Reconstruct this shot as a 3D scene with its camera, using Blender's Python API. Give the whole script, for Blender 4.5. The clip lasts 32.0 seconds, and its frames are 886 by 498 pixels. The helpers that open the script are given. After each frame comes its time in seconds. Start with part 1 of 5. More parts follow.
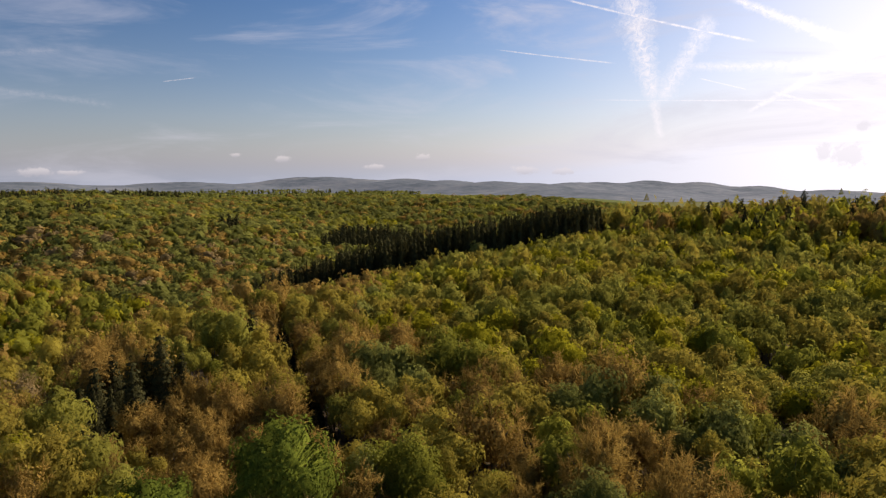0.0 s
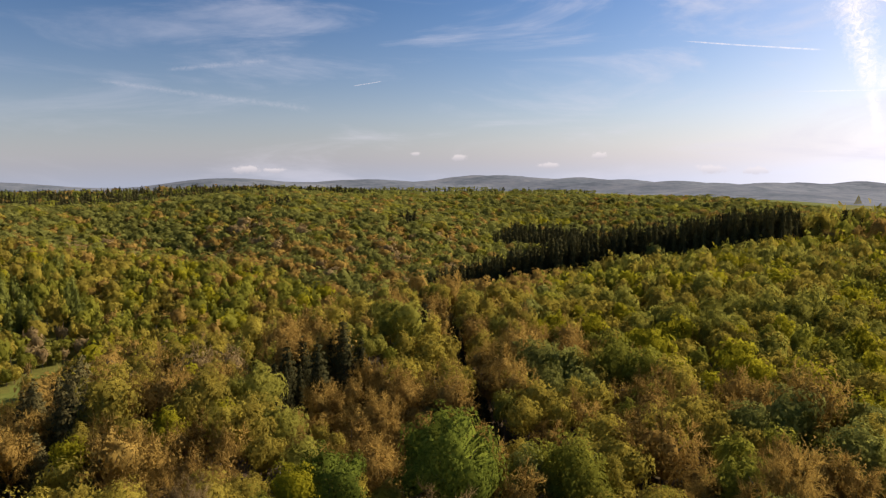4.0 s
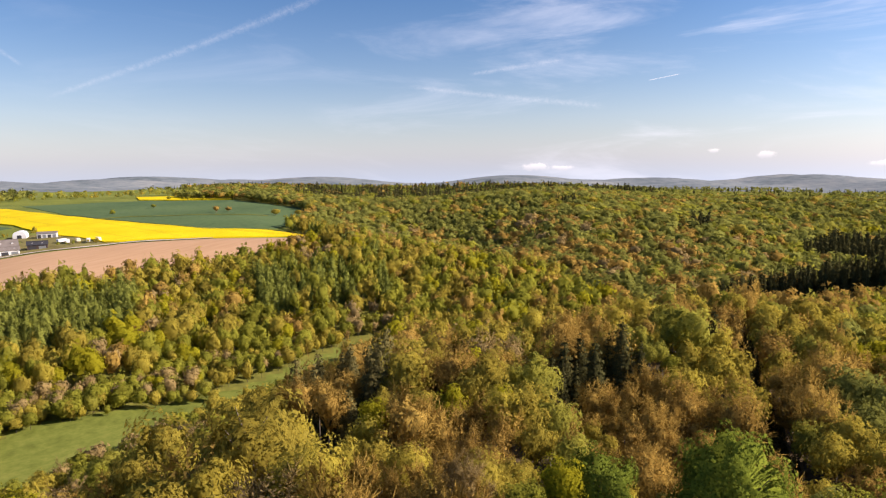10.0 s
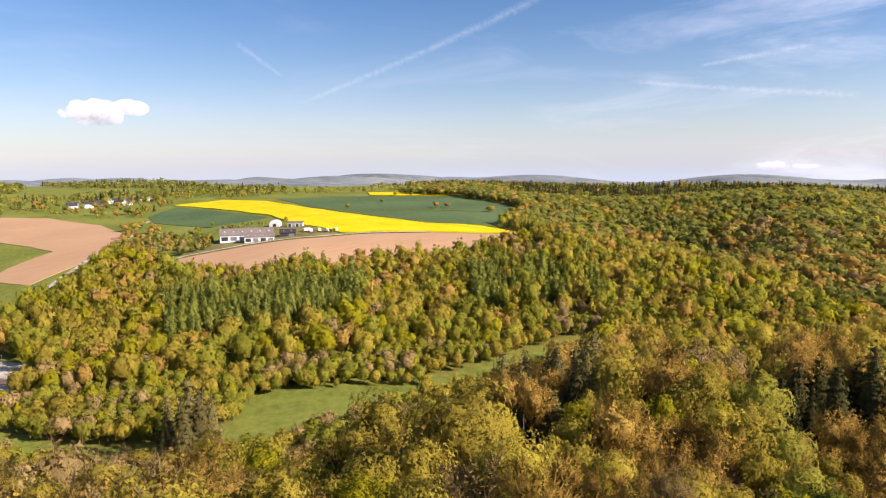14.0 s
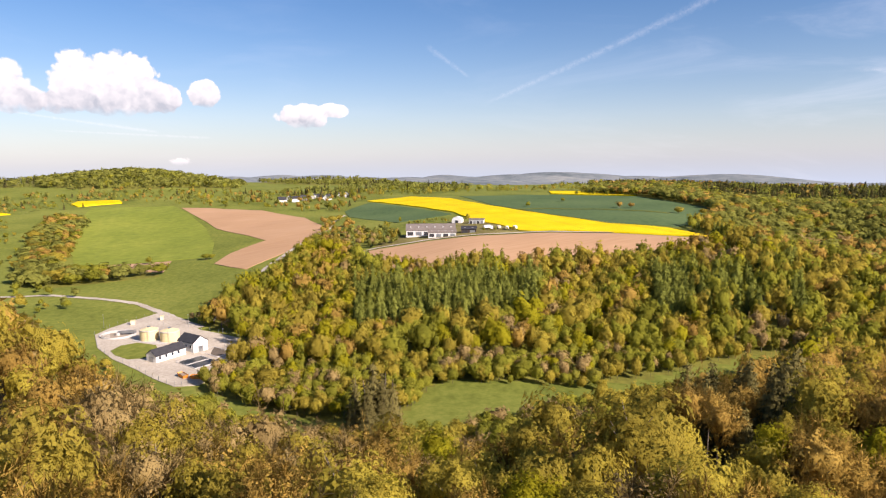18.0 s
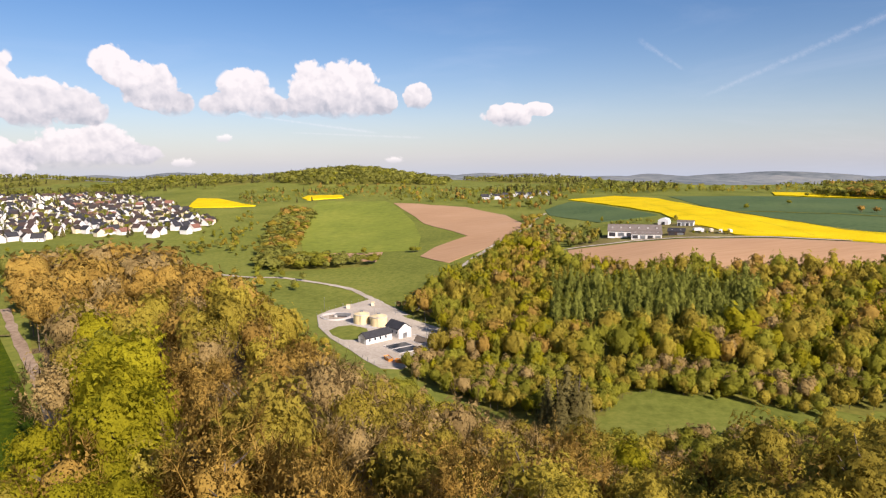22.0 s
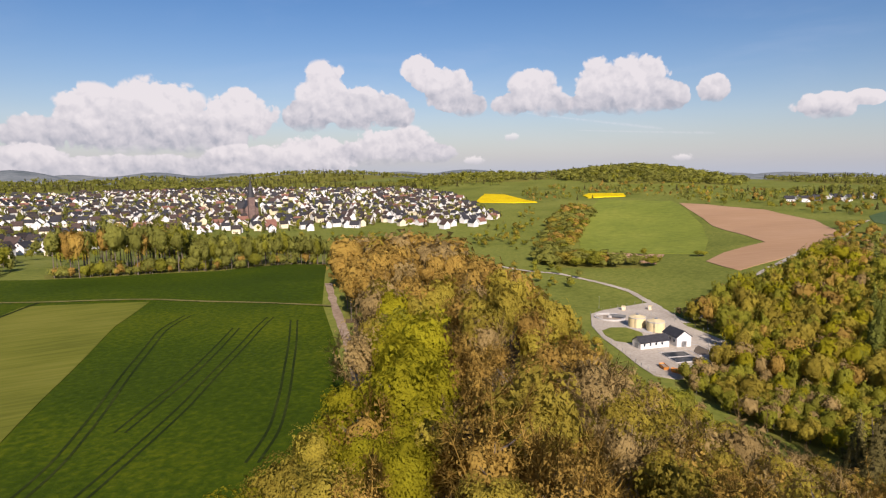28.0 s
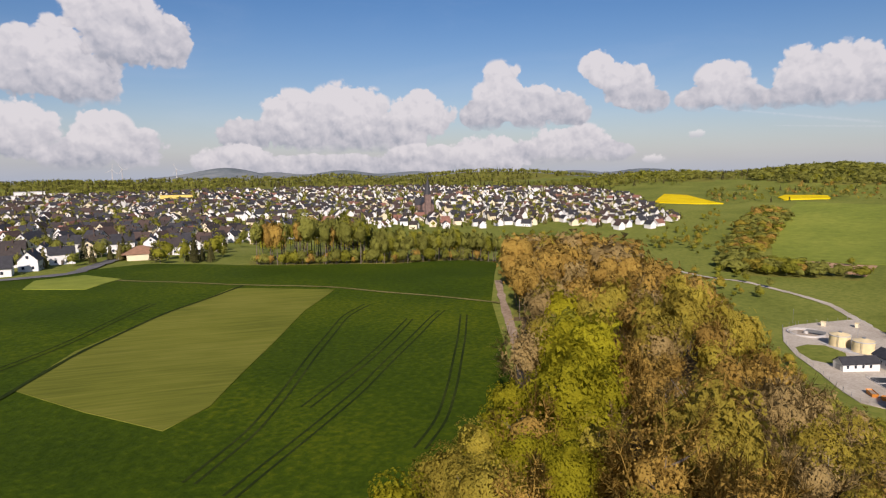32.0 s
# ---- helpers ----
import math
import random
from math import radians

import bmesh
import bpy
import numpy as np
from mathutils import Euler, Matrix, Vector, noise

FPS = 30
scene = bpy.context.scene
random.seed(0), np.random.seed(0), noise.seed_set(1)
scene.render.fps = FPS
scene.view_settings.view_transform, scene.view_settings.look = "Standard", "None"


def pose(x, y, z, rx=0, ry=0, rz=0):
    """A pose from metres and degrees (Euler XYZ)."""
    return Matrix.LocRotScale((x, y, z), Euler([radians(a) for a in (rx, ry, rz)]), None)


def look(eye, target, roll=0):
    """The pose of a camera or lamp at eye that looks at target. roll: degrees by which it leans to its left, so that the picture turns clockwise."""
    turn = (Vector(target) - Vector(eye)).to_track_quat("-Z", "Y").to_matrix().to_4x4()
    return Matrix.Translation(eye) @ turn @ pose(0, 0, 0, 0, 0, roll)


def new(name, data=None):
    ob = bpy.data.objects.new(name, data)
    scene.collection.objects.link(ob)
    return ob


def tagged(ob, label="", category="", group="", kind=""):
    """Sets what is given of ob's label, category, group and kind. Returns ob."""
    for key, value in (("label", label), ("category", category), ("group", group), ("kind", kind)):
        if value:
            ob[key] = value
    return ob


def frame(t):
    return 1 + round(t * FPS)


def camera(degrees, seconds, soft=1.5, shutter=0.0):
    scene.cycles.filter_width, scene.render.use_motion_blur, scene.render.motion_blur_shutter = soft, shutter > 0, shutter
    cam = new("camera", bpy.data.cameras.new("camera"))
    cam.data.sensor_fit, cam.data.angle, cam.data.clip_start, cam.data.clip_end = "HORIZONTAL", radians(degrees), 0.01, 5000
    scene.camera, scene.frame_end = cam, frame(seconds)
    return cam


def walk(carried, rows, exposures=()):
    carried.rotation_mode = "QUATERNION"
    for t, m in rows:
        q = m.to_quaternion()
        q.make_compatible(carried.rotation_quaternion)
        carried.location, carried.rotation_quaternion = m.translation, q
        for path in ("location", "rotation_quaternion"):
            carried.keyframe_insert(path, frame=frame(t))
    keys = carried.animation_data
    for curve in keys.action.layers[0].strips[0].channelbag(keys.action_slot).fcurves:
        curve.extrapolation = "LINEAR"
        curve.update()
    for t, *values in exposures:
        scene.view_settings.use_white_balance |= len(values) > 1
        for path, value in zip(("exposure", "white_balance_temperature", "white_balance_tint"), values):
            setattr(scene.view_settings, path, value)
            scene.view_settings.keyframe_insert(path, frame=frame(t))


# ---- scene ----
# Bearings below are degrees, counted to the left from the first view (+y); distances are metres from the hover point.
CAM_Z = 45.0
LENS = 69.0
TILT = -7.6
ROLL = -0.5
cam = camera(LENS, 32.0, soft=1.2)
TURN_EARLY = ((0, 0), (0.5, 1.27), (1, 3.19), (1.5, 6.06), (2, 8.66), (2.5, 9.94), (3.2, 12.4), (4.5, 17.26), (5, 19.53), (5.5, 21.36),
              (6, 22.97), (6.5, 24.24), (7, 26.22), (7.5, 28.95), (8, 31.97), (8.5, 33.97), (9, 35.6), (9.5, 37.59), (10, 40.24))
TURN_MIDDLE = ((10.5, 42.76), (11, 44.98), (11.5, 47.03), (12, 49.1), (12.5, 51.4), (13, 54.02), (13.5, 56.59), (14, 59.01), (14.5, 60.9),
               (15.5, 65.0), (16.5, 69.17), (17, 71.25), (17.5, 73.06), (18, 74.93), (18.5, 76.76), (19, 78.97), (19.5, 81.34), (20, 83.9), (20.5, 85.92), (21, 88.2))
TURN_LATE = ((21.5, 90.44), (22, 92.63), (22.5, 94.81), (23, 96.82), (23.5, 98.68), (24, 101.12), (24.5, 103.22), (25.5, 107.1), (26.5, 111.03),
             (27, 113.59), (27.5, 115.5), (28, 117.14), (28.5, 119.25), (29, 121.64), (29.5, 123.26), (30, 124.9), (30.5, 126.57), (31, 128.39), (31.5, 130.35), (32, 132.34))
walk(cam, [(t, pose(0, 0, CAM_Z, 90 + TILT, 0, a) @ pose(0, 0, 0, 0, 0, ROLL)) for t, a in TURN_EARLY + TURN_MIDDLE + TURN_LATE],
     exposures=((0, 0.15, 6600, 22), (6, 0.55, 6650, 22), (9, 0.84, 6650, 22), (12, 1.08, 6680, 22), (19, 0.98, 6700, 22), (24, 0.66, 6640, 21), (28, 0.5, 6560, 21), (32, 0.32, 6480, 20)))

# ---- daylight ----
SUN_BEARING, SUN_HEIGHT = -52.0, 31.0
SKY_STRENGTH = 0.06
sun_way = Vector((-math.sin(radians(SUN_BEARING)) * math.cos(radians(SUN_HEIGHT)), math.cos(radians(SUN_BEARING)) * math.cos(radians(SUN_HEIGHT)), math.sin(radians(SUN_HEIGHT))))
sun = new("sun", bpy.data.lights.new("sun", "SUN"))
sun.data.energy, sun.data.angle, sun.data.color = 5.0, radians(0.53), (1.0, 0.93, 0.82)
sun.matrix_world = look(sun_way * 200, (0, 0, 0))


class Nodes:
    """Short hand for building a node tree."""

    def __init__(self, tree):
        self.tree = tree
        tree.nodes.clear()

    def add(self, kind, **given):
        node = self.tree.nodes.new(kind)
        for key, value in given.items():
            setattr(node, key, value)
        return node

    def link(self, a, b):
        self.tree.links.new(a, b)

    def put(self, socket, value):
        if isinstance(value, bpy.types.NodeSocket):
            self.link(value, socket)
        else:
            socket.default_value = value

    def math(self, op, a, b=0.0, c=0.0, clamp=False):
        node = self.add("ShaderNodeMath", operation=op, use_clamp=clamp)
        for k, v in enumerate((a, b, c)):
            self.put(node.inputs[k], v)
        return node.outputs[0]

    def vec(self, op, a, b=(0, 0, 0), scale=None):
        node = self.add("ShaderNodeVectorMath", operation=op)
        self.put(node.inputs[0], a)
        self.put(node.inputs[1], b)
        if scale is not None:
            self.put(node.inputs["Scale"], scale)
        return node.outputs["Value"] if op in ("DOT_PRODUCT", "LENGTH", "DISTANCE") else node.outputs[0]

    def noise(self, where, scale, detail=4.0, rough=0.55, distortion=0.0):
        node = self.add("ShaderNodeTexNoise")
        self.put(node.inputs["Vector"], where)
        for key, value in (("Scale", scale), ("Detail", detail), ("Roughness", rough), ("Distortion", distortion)):
            node.inputs[key].default_value = value
        return node.outputs["Fac"]

    def ramp(self, fac, *stops):
        node = self.add("ShaderNodeValToRGB")
        while len(node.color_ramp.elements) < len(stops):
            node.color_ramp.elements.new(0.5)
        for element, (at, colour) in zip(node.color_ramp.elements, stops):
            element.position, element.color = at, (*colour, 1)
        self.put(node.inputs[0], fac)
        return node.outputs[0]

    def mix(self, fac, a, b, kind="MIX"):
        node = self.add("ShaderNodeMix", data_type="RGBA", blend_type=kind)
        for socket, value in ((node.inputs["Factor"], fac), (node.inputs["A"], a), (node.inputs["B"], b)):
            if socket.type == "RGBA" and not isinstance(value, bpy.types.NodeSocket):
                value = (*value, 1) if len(value) == 3 else value
            self.put(socket, value)
        return node.outputs["Result"]

    def step(self, value, low, high):
        node = self.add("ShaderNodeMapRange", interpolation_type="SMOOTHSTEP")
        self.put(node.inputs[0], value)
        node.inputs[1].default_value, node.inputs[2].default_value = low, high
        return node.outputs[0]

# cumulus: height of base and top above the horizon, then lumps: bearing, height, half width, half height (degrees)
CUMULUS = (
    (1.0, 6.2, ((145.1, 3.9, 2.6, 2.2), (140.5, 4.5, 3.4, 2.3), (134.0, 4.2, 2.7, 2.0), (143.4, 2.6, 4.4, 1.8), (137.6, 2.6, 4.4, 1.8), (149.1, 2.2, 2.3, 1.7))),
    (-1.5, 2.8, ((149.9, 0.4, 3.2, 1.4), (145.2, -0.3, 4.3, 1.2), (139.9, -0.3, 4.7, 1.1), (133.7, 0.3, 3.7, 1.3), (128.1, 0.8, 3.9, 1.5))),
    (-0.1, 3.3, ((121.2, 1.5, 3.5, 1.7), (117.8, 0.9, 2.0, 1.0), (124.2, 0.9, 2.5, 1.0))),
    (2.8, 8.2, ((127.2, 6.0, 2.2, 2.4), (124.3, 4.8, 2.6, 1.9), (121.7, 4.4, 2.0, 1.5), (128.7, 4.1, 1.9, 1.3))),
    (3.9, 9.0, ((118.8, 7.6, 1.7, 1.6), (116.5, 6.3, 2.2, 1.8), (114.9, 5.0, 1.5, 1.0))),
    (3.9, 7.6, ((109.2, 6.1, 2.1, 1.7), (111.1, 5.0, 1.6, 1.0), (107.7, 4.9, 1.7, 1.0))),
    (3.9, 8.7, ((103.7, 6.6, 2.0, 1.9), (100.6, 6.8, 2.5, 1.9), (98.3, 5.3, 1.9, 1.3), (104.6, 4.8, 1.7, 0.9), (101.4, 5.0, 3.3, 1.1))),
    (4.6, 7.0, ((94.9, 5.8, 1.3, 1.1),)),
    (2.9, 5.1, ((86.9, 4.0, 2.1, 1.0), (84.4, 4.5, 1.3, 0.6))),
    (4.6, 10.9, ((163.9, 7.6, 3.4, 2.5), (160.7, 6.6, 2.9, 2.2), (162.3, 9.1, 2.0, 1.8))),
    (7.1, 14.9, ((157.7, 10.5, 3.8, 3.2), (154.9, 9.8, 2.3, 2.2), (159.2, 11.5, 2.6, 2.7))),
    (-0.3, 4.1, ((159.8, 2.6, 2.2, 1.7), (157.5, 1.4, 2.5, 1.5), (161.5, 0.8, 2.5, 1.3))),
    (0.2, 4.6, ((165.7, 2.7, 3.3, 2.1), (168.4, 2.2, 2.6, 2.0))),
)
WISPS = ((13.8, 0.45, 0.9, 0.4), (1.7, 0.5, 0.9, 0.45), (17.6, 0.8, 0.6, 0.25), (5.9, -0.3, 1.3, 0.35), (-7.2, -0.7, 1.6, 0.5), (-10.5, -0.8, 1.3, 0.45), (32, -0.4, 1.6, 0.45), (29.8, -0.5, 1.2, 0.3),
         (-32.0, 0.3, 1.7, 1.2), (-30.4, 0.6, 0.8, 0.9), (-32.8, 2.4, 0.6, 0.5), (111.1, 2.2, 0.9, 0.45), (96.8, 0.3, 1.0, 0.4), (114.3, 0.2, 1.2, 0.5))
# contrails: from bearing, height to bearing, height; half width at both ends; strength
CONTRAILS = ((-15.6, 14, -17.9, 4.8, 2.9, 1.1, 0.62), (-17.8, 5.2, -18.5, 1.8, 0.9, 0.5, 0.5), (-22.2, 11.4, -18.2, 4.9, 1.5, 1.4, 0.5), (-10, 13.4, -25.6, 9.0, 0.16, 0.2, 0.75), (-4.5, 9.55, -14.9, 8.05, 0.1, 0.12, 0.6),
             (-21.2, 6.6, -24.9, 5.5, 0.1, 0.1, 0.6), (-23, 12.6, -34, 7.2, 0.45, 1.0, 0.65), (-12.5, 5.2, -34, 4.3, 0.1, 0.12, 0.4), (-24.8, 3.7, -29.9, 6.5, 0.35, 0.5, 0.45), (-26.5, 5.3, -31.5, 3.6, 0.2, 0.3, 0.5),
             (-19, 7.6, -38, 6.6, 0.5, 1.1, 0.42), (71.8, 4.8, 49.5, 14.0, 0.3, 0.7, 0.1), (76.3, 10, 72.4, 7.2, 0.5, 0.2, 0.09),
             (22.9, 6.6, 20.4, 7.0, 0.07, 0.07, 0.6), (38.0, 7.5, 29.5, 8.6, 0.3, 0.5, 0.12), (43.5, 6.6, 26, 4.6, 0.3, 0.5, 0.12), (110.5, 4.3, 98, 2.6, 0.12, 0.25, 0.16), (106, 2.7, 94, 2.2, 0.1, 0.2, 0.14))

world = bpy.data.worlds.new("sky")
scene.world = world
world.use_nodes = True
n = Nodes(world.node_tree)
way = n.add("ShaderNodeTexCoord").outputs["Generated"]
axis = n.add("ShaderNodeSeparateXYZ")
n.link(way, axis.inputs[0])
east, north, up = axis.outputs
DEG = 180 / math.pi
bearing = n.math("MULTIPLY", n.math("ARCTAN2", n.math("MULTIPLY", east, -1), north), DEG)
over = n.math("MULTIPLY", n.math("ARCSINE", up), DEG)
flat = n.add("ShaderNodeCombineXYZ")
n.link(bearing, flat.inputs[0])
n.link(over, flat.inputs[1])
flat = flat.outputs[0]

sky = n.add("ShaderNodeTexSky", sky_type="NISHITA", sun_disc=False, sun_elevation=radians(SUN_HEIGHT), sun_rotation=radians(-SUN_BEARING), altitude=300, air_density=1.0, dust_density=0.35, ozone_density=1.8)
deeper = n.add("ShaderNodeHueSaturation")
n.link(sky.outputs[0], deeper.inputs["Color"])
deeper.inputs["Saturation"].default_value = 1.36
clear = n.vec("MULTIPLY", n.vec("SCALE", deeper.outputs[0], scale=SKY_STRENGTH), (1.0, 0.99, 1.07))
# pale haze towards the horizon, brighter below the sun
haze = n.math("MULTIPLY", n.math("POWER", 2.718, n.math("MULTIPLY", n.math("MAXIMUM", n.math("ADD", over, 1.5), 0), -0.2)), 0.9)
toward = n.math("MAXIMUM", n.vec("DOT_PRODUCT", way, (-math.sin(radians(-46)), math.cos(radians(-46)), 0.1)), 0)
glare = n.math("POWER", toward, 7)
broad = n.math("POWER", toward, 2.5)
clear = n.vec("SCALE", clear, scale=n.math("MULTIPLY_ADD", broad, 0.6, 0.95))
haze_tint = n.mix(glare, n.mix(broad, (0.31, 0.37, 0.455), (0.56, 0.64, 0.76)), (1.05, 1.06, 1.04))
haze = n.math("ADD", haze, n.math("MULTIPLY", n.math("POWER", toward, 8), 0.85), clamp=True)
colour = n.mix(haze, clear, haze_tint)

# thin veils of cirrus
veil_at = n.add("ShaderNodeMapping")
n.link(flat, veil_at.inputs["Vector"])
veil_at.inputs["Scale"].default_value = (0.035, 0.16, 1)
veil_at.inputs["Rotation"].default_value = (0, 0, 0.12)
veil = n.step(n.noise(veil_at.outputs[0], 1.6, 6, 0.6, 0.6), 0.46, 0.75)
veil_side = n.math("ADD", 0.05, n.math("MULTIPLY", n.step(bearing, 75, -20), 0.6))
colour = n.mix(n.math("MULTIPLY", veil, veil_side), colour, (0.58, 0.61, 0.66))

# contrails
streaks = 0.0
frayed = n.math("ADD", 0.3, n.step(n.noise(flat, 2.2, 7, 0.7, 0.8), 0.32, 0.66))
rough_streak = n.math("ADD", n.math("MULTIPLY", n.noise(flat, 1.4, 6, 0.75), 1.7), -0.15)
for a0, h0, a1, h1, w0, w1, power in CONTRAILS:
    length = math.hypot(a1 - a0, h1 - h0)
    dx, dy = (a1 - a0) / length, (h1 - h0) / length
    along = n.math("SUBTRACT", n.math("ADD", n.math("MULTIPLY", bearing, dx), n.math("MULTIPLY", over, dy)), a0 * dx + h0 * dy)
    across = n.math("ABSOLUTE", n.math("SUBTRACT", n.math("ADD", n.math("MULTIPLY", bearing, -dy), n.math("MULTIPLY", over, dx)), h0 * dx - a0 * dy))
    wide = n.math("MULTIPLY_ADD", along, (w1 - w0) / length, w0)
    ends = n.math("MULTIPLY", n.step(along, 0, 0.12 * length), n.step(along, length, 0.9 * length))
    body = n.math("SUBTRACT", 1, n.math("DIVIDE", across, n.math("MAXIMUM", n.math("MULTIPLY", wide, rough_streak), 0.02)), clamp=True)
    streaks = n.math("MAXIMUM", streaks, n.math("MULTIPLY", n.math("MULTIPLY", n.math("MULTIPLY", body, frayed), ends), power * 1.25))
colour = n.mix(streaks, colour, n.mix(glare, (0.6, 0.61, 0.63), (1.2, 1.22, 1.2)))


def lump(a, h, wide, tall):
    """How deep a direction lies in one lump: 1 at its heart, 0 at its rim."""
    du = n.math("MULTIPLY", n.math("SUBTRACT", bearing, a), 1 / wide)
    dv = n.math("MULTIPLY", n.math("SUBTRACT", over, h), 1 / tall)
    return n.math("SUBTRACT", 1, n.math("SQRT", n.math("ADD", n.math("MULTIPLY", du, du), n.math("MULTIPLY", dv, dv))))


def billow(where):
    """Cauliflower heads at three sizes, about -0.6 to 0.6."""
    total = n.math("MULTIPLY_ADD", n.noise(where, 0.35, 3, 0.5), 0.9, -0.18)
    for scale, power in ((0.55, 0.55), (1.3, 0.34), (3.1, 0.17)):
        cell = n.add("ShaderNodeTexVoronoi", feature="SMOOTH_F1")
        n.put(cell.inputs["Vector"], where)
        cell.inputs["Scale"].default_value = scale
        cell.inputs["Smoothness"].default_value = 0.35
        total = n.math("SUBTRACT", total, n.math("MULTIPLY", cell.outputs["Distance"], power))
    return total


sway = n.add("ShaderNodeTexNoise")
n.put(sway.inputs["Vector"], flat)
sway.inputs["Scale"].default_value, sway.inputs["Detail"].default_value = 0.8, 4
bent = n.vec("ADD", flat, n.vec("SCALE", n.vec("SUBTRACT", sway.outputs["Color"], (0.5, 0.5, 0.5)), scale=0.9))
lumpy = billow(bent)
lumpy_up = billow(n.vec("ADD", bent, (-0.3, 0.5, 0)))
relief = n.math("MULTIPLY", n.math("SUBTRACT", lumpy, lumpy_up), 0.75)
frayed_base = n.math("MULTIPLY_ADD", n.noise(flat, 0.7, 4, 0.6), 1.6, -0.8)
for base, crest, lumps in CUMULUS:
    depth = -1.0
    for row in lumps:
        depth = n.math("MAXIMUM", depth, lump(*row))
    body = n.math("ADD", depth, n.math("MULTIPLY_ADD", lumpy, 0.85, 0.34))
    floor_line = n.step(n.math("ADD", over, frayed_base), base - 0.3, base + 0.7)
    cover = n.math("MULTIPLY", n.math("MULTIPLY", n.step(body, 0.0, 0.16), n.step(depth, -0.22, -0.05)), floor_line)
    rise = n.math("MULTIPLY", n.math("SUBTRACT", over, base), 1 / (crest - base))
    bright = n.math("ADD", n.math("MULTIPLY_ADD", rise, 0.8, 0.16), relief, clamp=True)
    white = n.ramp(bright, (0.08, (0.29, 0.315, 0.35)), (0.36, (0.42, 0.43, 0.448)), (0.76, (0.565, 0.562, 0.555)))
    colour = n.mix(n.math("MULTIPLY", cover, 0.96), colour, white)
depth, top = -1.0, 0.0
for a, h, wide, tall in WISPS:
    own = lump(a, h, wide, tall)
    newer = n.step(n.math("SUBTRACT", own, depth), -0.05, 0.05)
    top = n.math("ADD", top, n.math("MULTIPLY", newer, n.math("SUBTRACT", n.math("MULTIPLY_ADD", n.math("SUBTRACT", over, h), 0.6 / tall, 0.5, clamp=True), top)))
    depth = n.math("MAXIMUM", depth, own)
small = n.math("ADD", depth, n.math("MULTIPLY_ADD", n.noise(flat, 1.9, 6, 0.65), 1.5, -0.85))
colour = n.mix(n.math("MULTIPLY", n.step(small, 0.0, 0.45), 0.6), colour, n.mix(glare, n.ramp(top, (0.2, (0.44, 0.45, 0.47)), (0.7, (0.66, 0.65, 0.63))), (0.74, 0.76, 0.79)))

back = n.add("ShaderNodeBackground")
n.link(colour, back.inputs[0])
back.inputs[1].default_value = 1.0
n.link(back.outputs[0], n.add("ShaderNodeOutputWorld").inputs[0])

# ---- materials ----
def material(name, rough=0.9):
    m = bpy.data.materials.new(name)
    m.use_nodes = True
    n = Nodes(m.node_tree)
    shader = n.add("ShaderNodeBsdfPrincipled")
    shader.inputs["Roughness"].default_value = rough
    shader.inputs["Specular IOR Level"].default_value = 0.25
    n.link(shader.outputs[0], n.add("ShaderNodeOutputMaterial").inputs[0])
    return m, n, shader


def earthy(name, dark, mid, light, fine=0.6, coarse=0.03, rough=0.95, bump=0.0, stretch=None):
    """Ground cover or other matt stuff with broad patches and fine grain."""
    m, n, shader = material(name, rough)
    shader.inputs["Specular IOR Level"].default_value = 0.06
    where = n.add("ShaderNodeNewGeometry").outputs["Position"]
    small = n.noise(where, fine, 5, 0.65)
    if stretch is not None:
        turn = n.add("ShaderNodeMapping", vector_type="TEXTURE")
        n.link(where, turn.inputs["Vector"])
        turn.inputs["Rotation"].default_value = (0, 0, radians(stretch[0]))
        turn.inputs["Scale"].default_value = (1, stretch[1], 1)
        small = n.noise(turn.outputs[0], fine, 4, 0.6)
    big = n.noise(where, coarse, 3, 0.5)
    both = n.math("ADD", n.math("MULTIPLY", small, 0.55), n.math("MULTIPLY", big, 0.45))
    n.link(n.ramp(both, (0.36, dark), (0.5, mid), (0.64, light)), shader.inputs["Base Color"])
    if bump:
        b = n.add("ShaderNodeBump")
        b.inputs["Strength"].default_value, b.inputs["Distance"].default_value = 0.6, bump
        n.link(small, b.inputs["Height"])
        n.link(b.outputs[0], shader.inputs["Normal"])
    return m


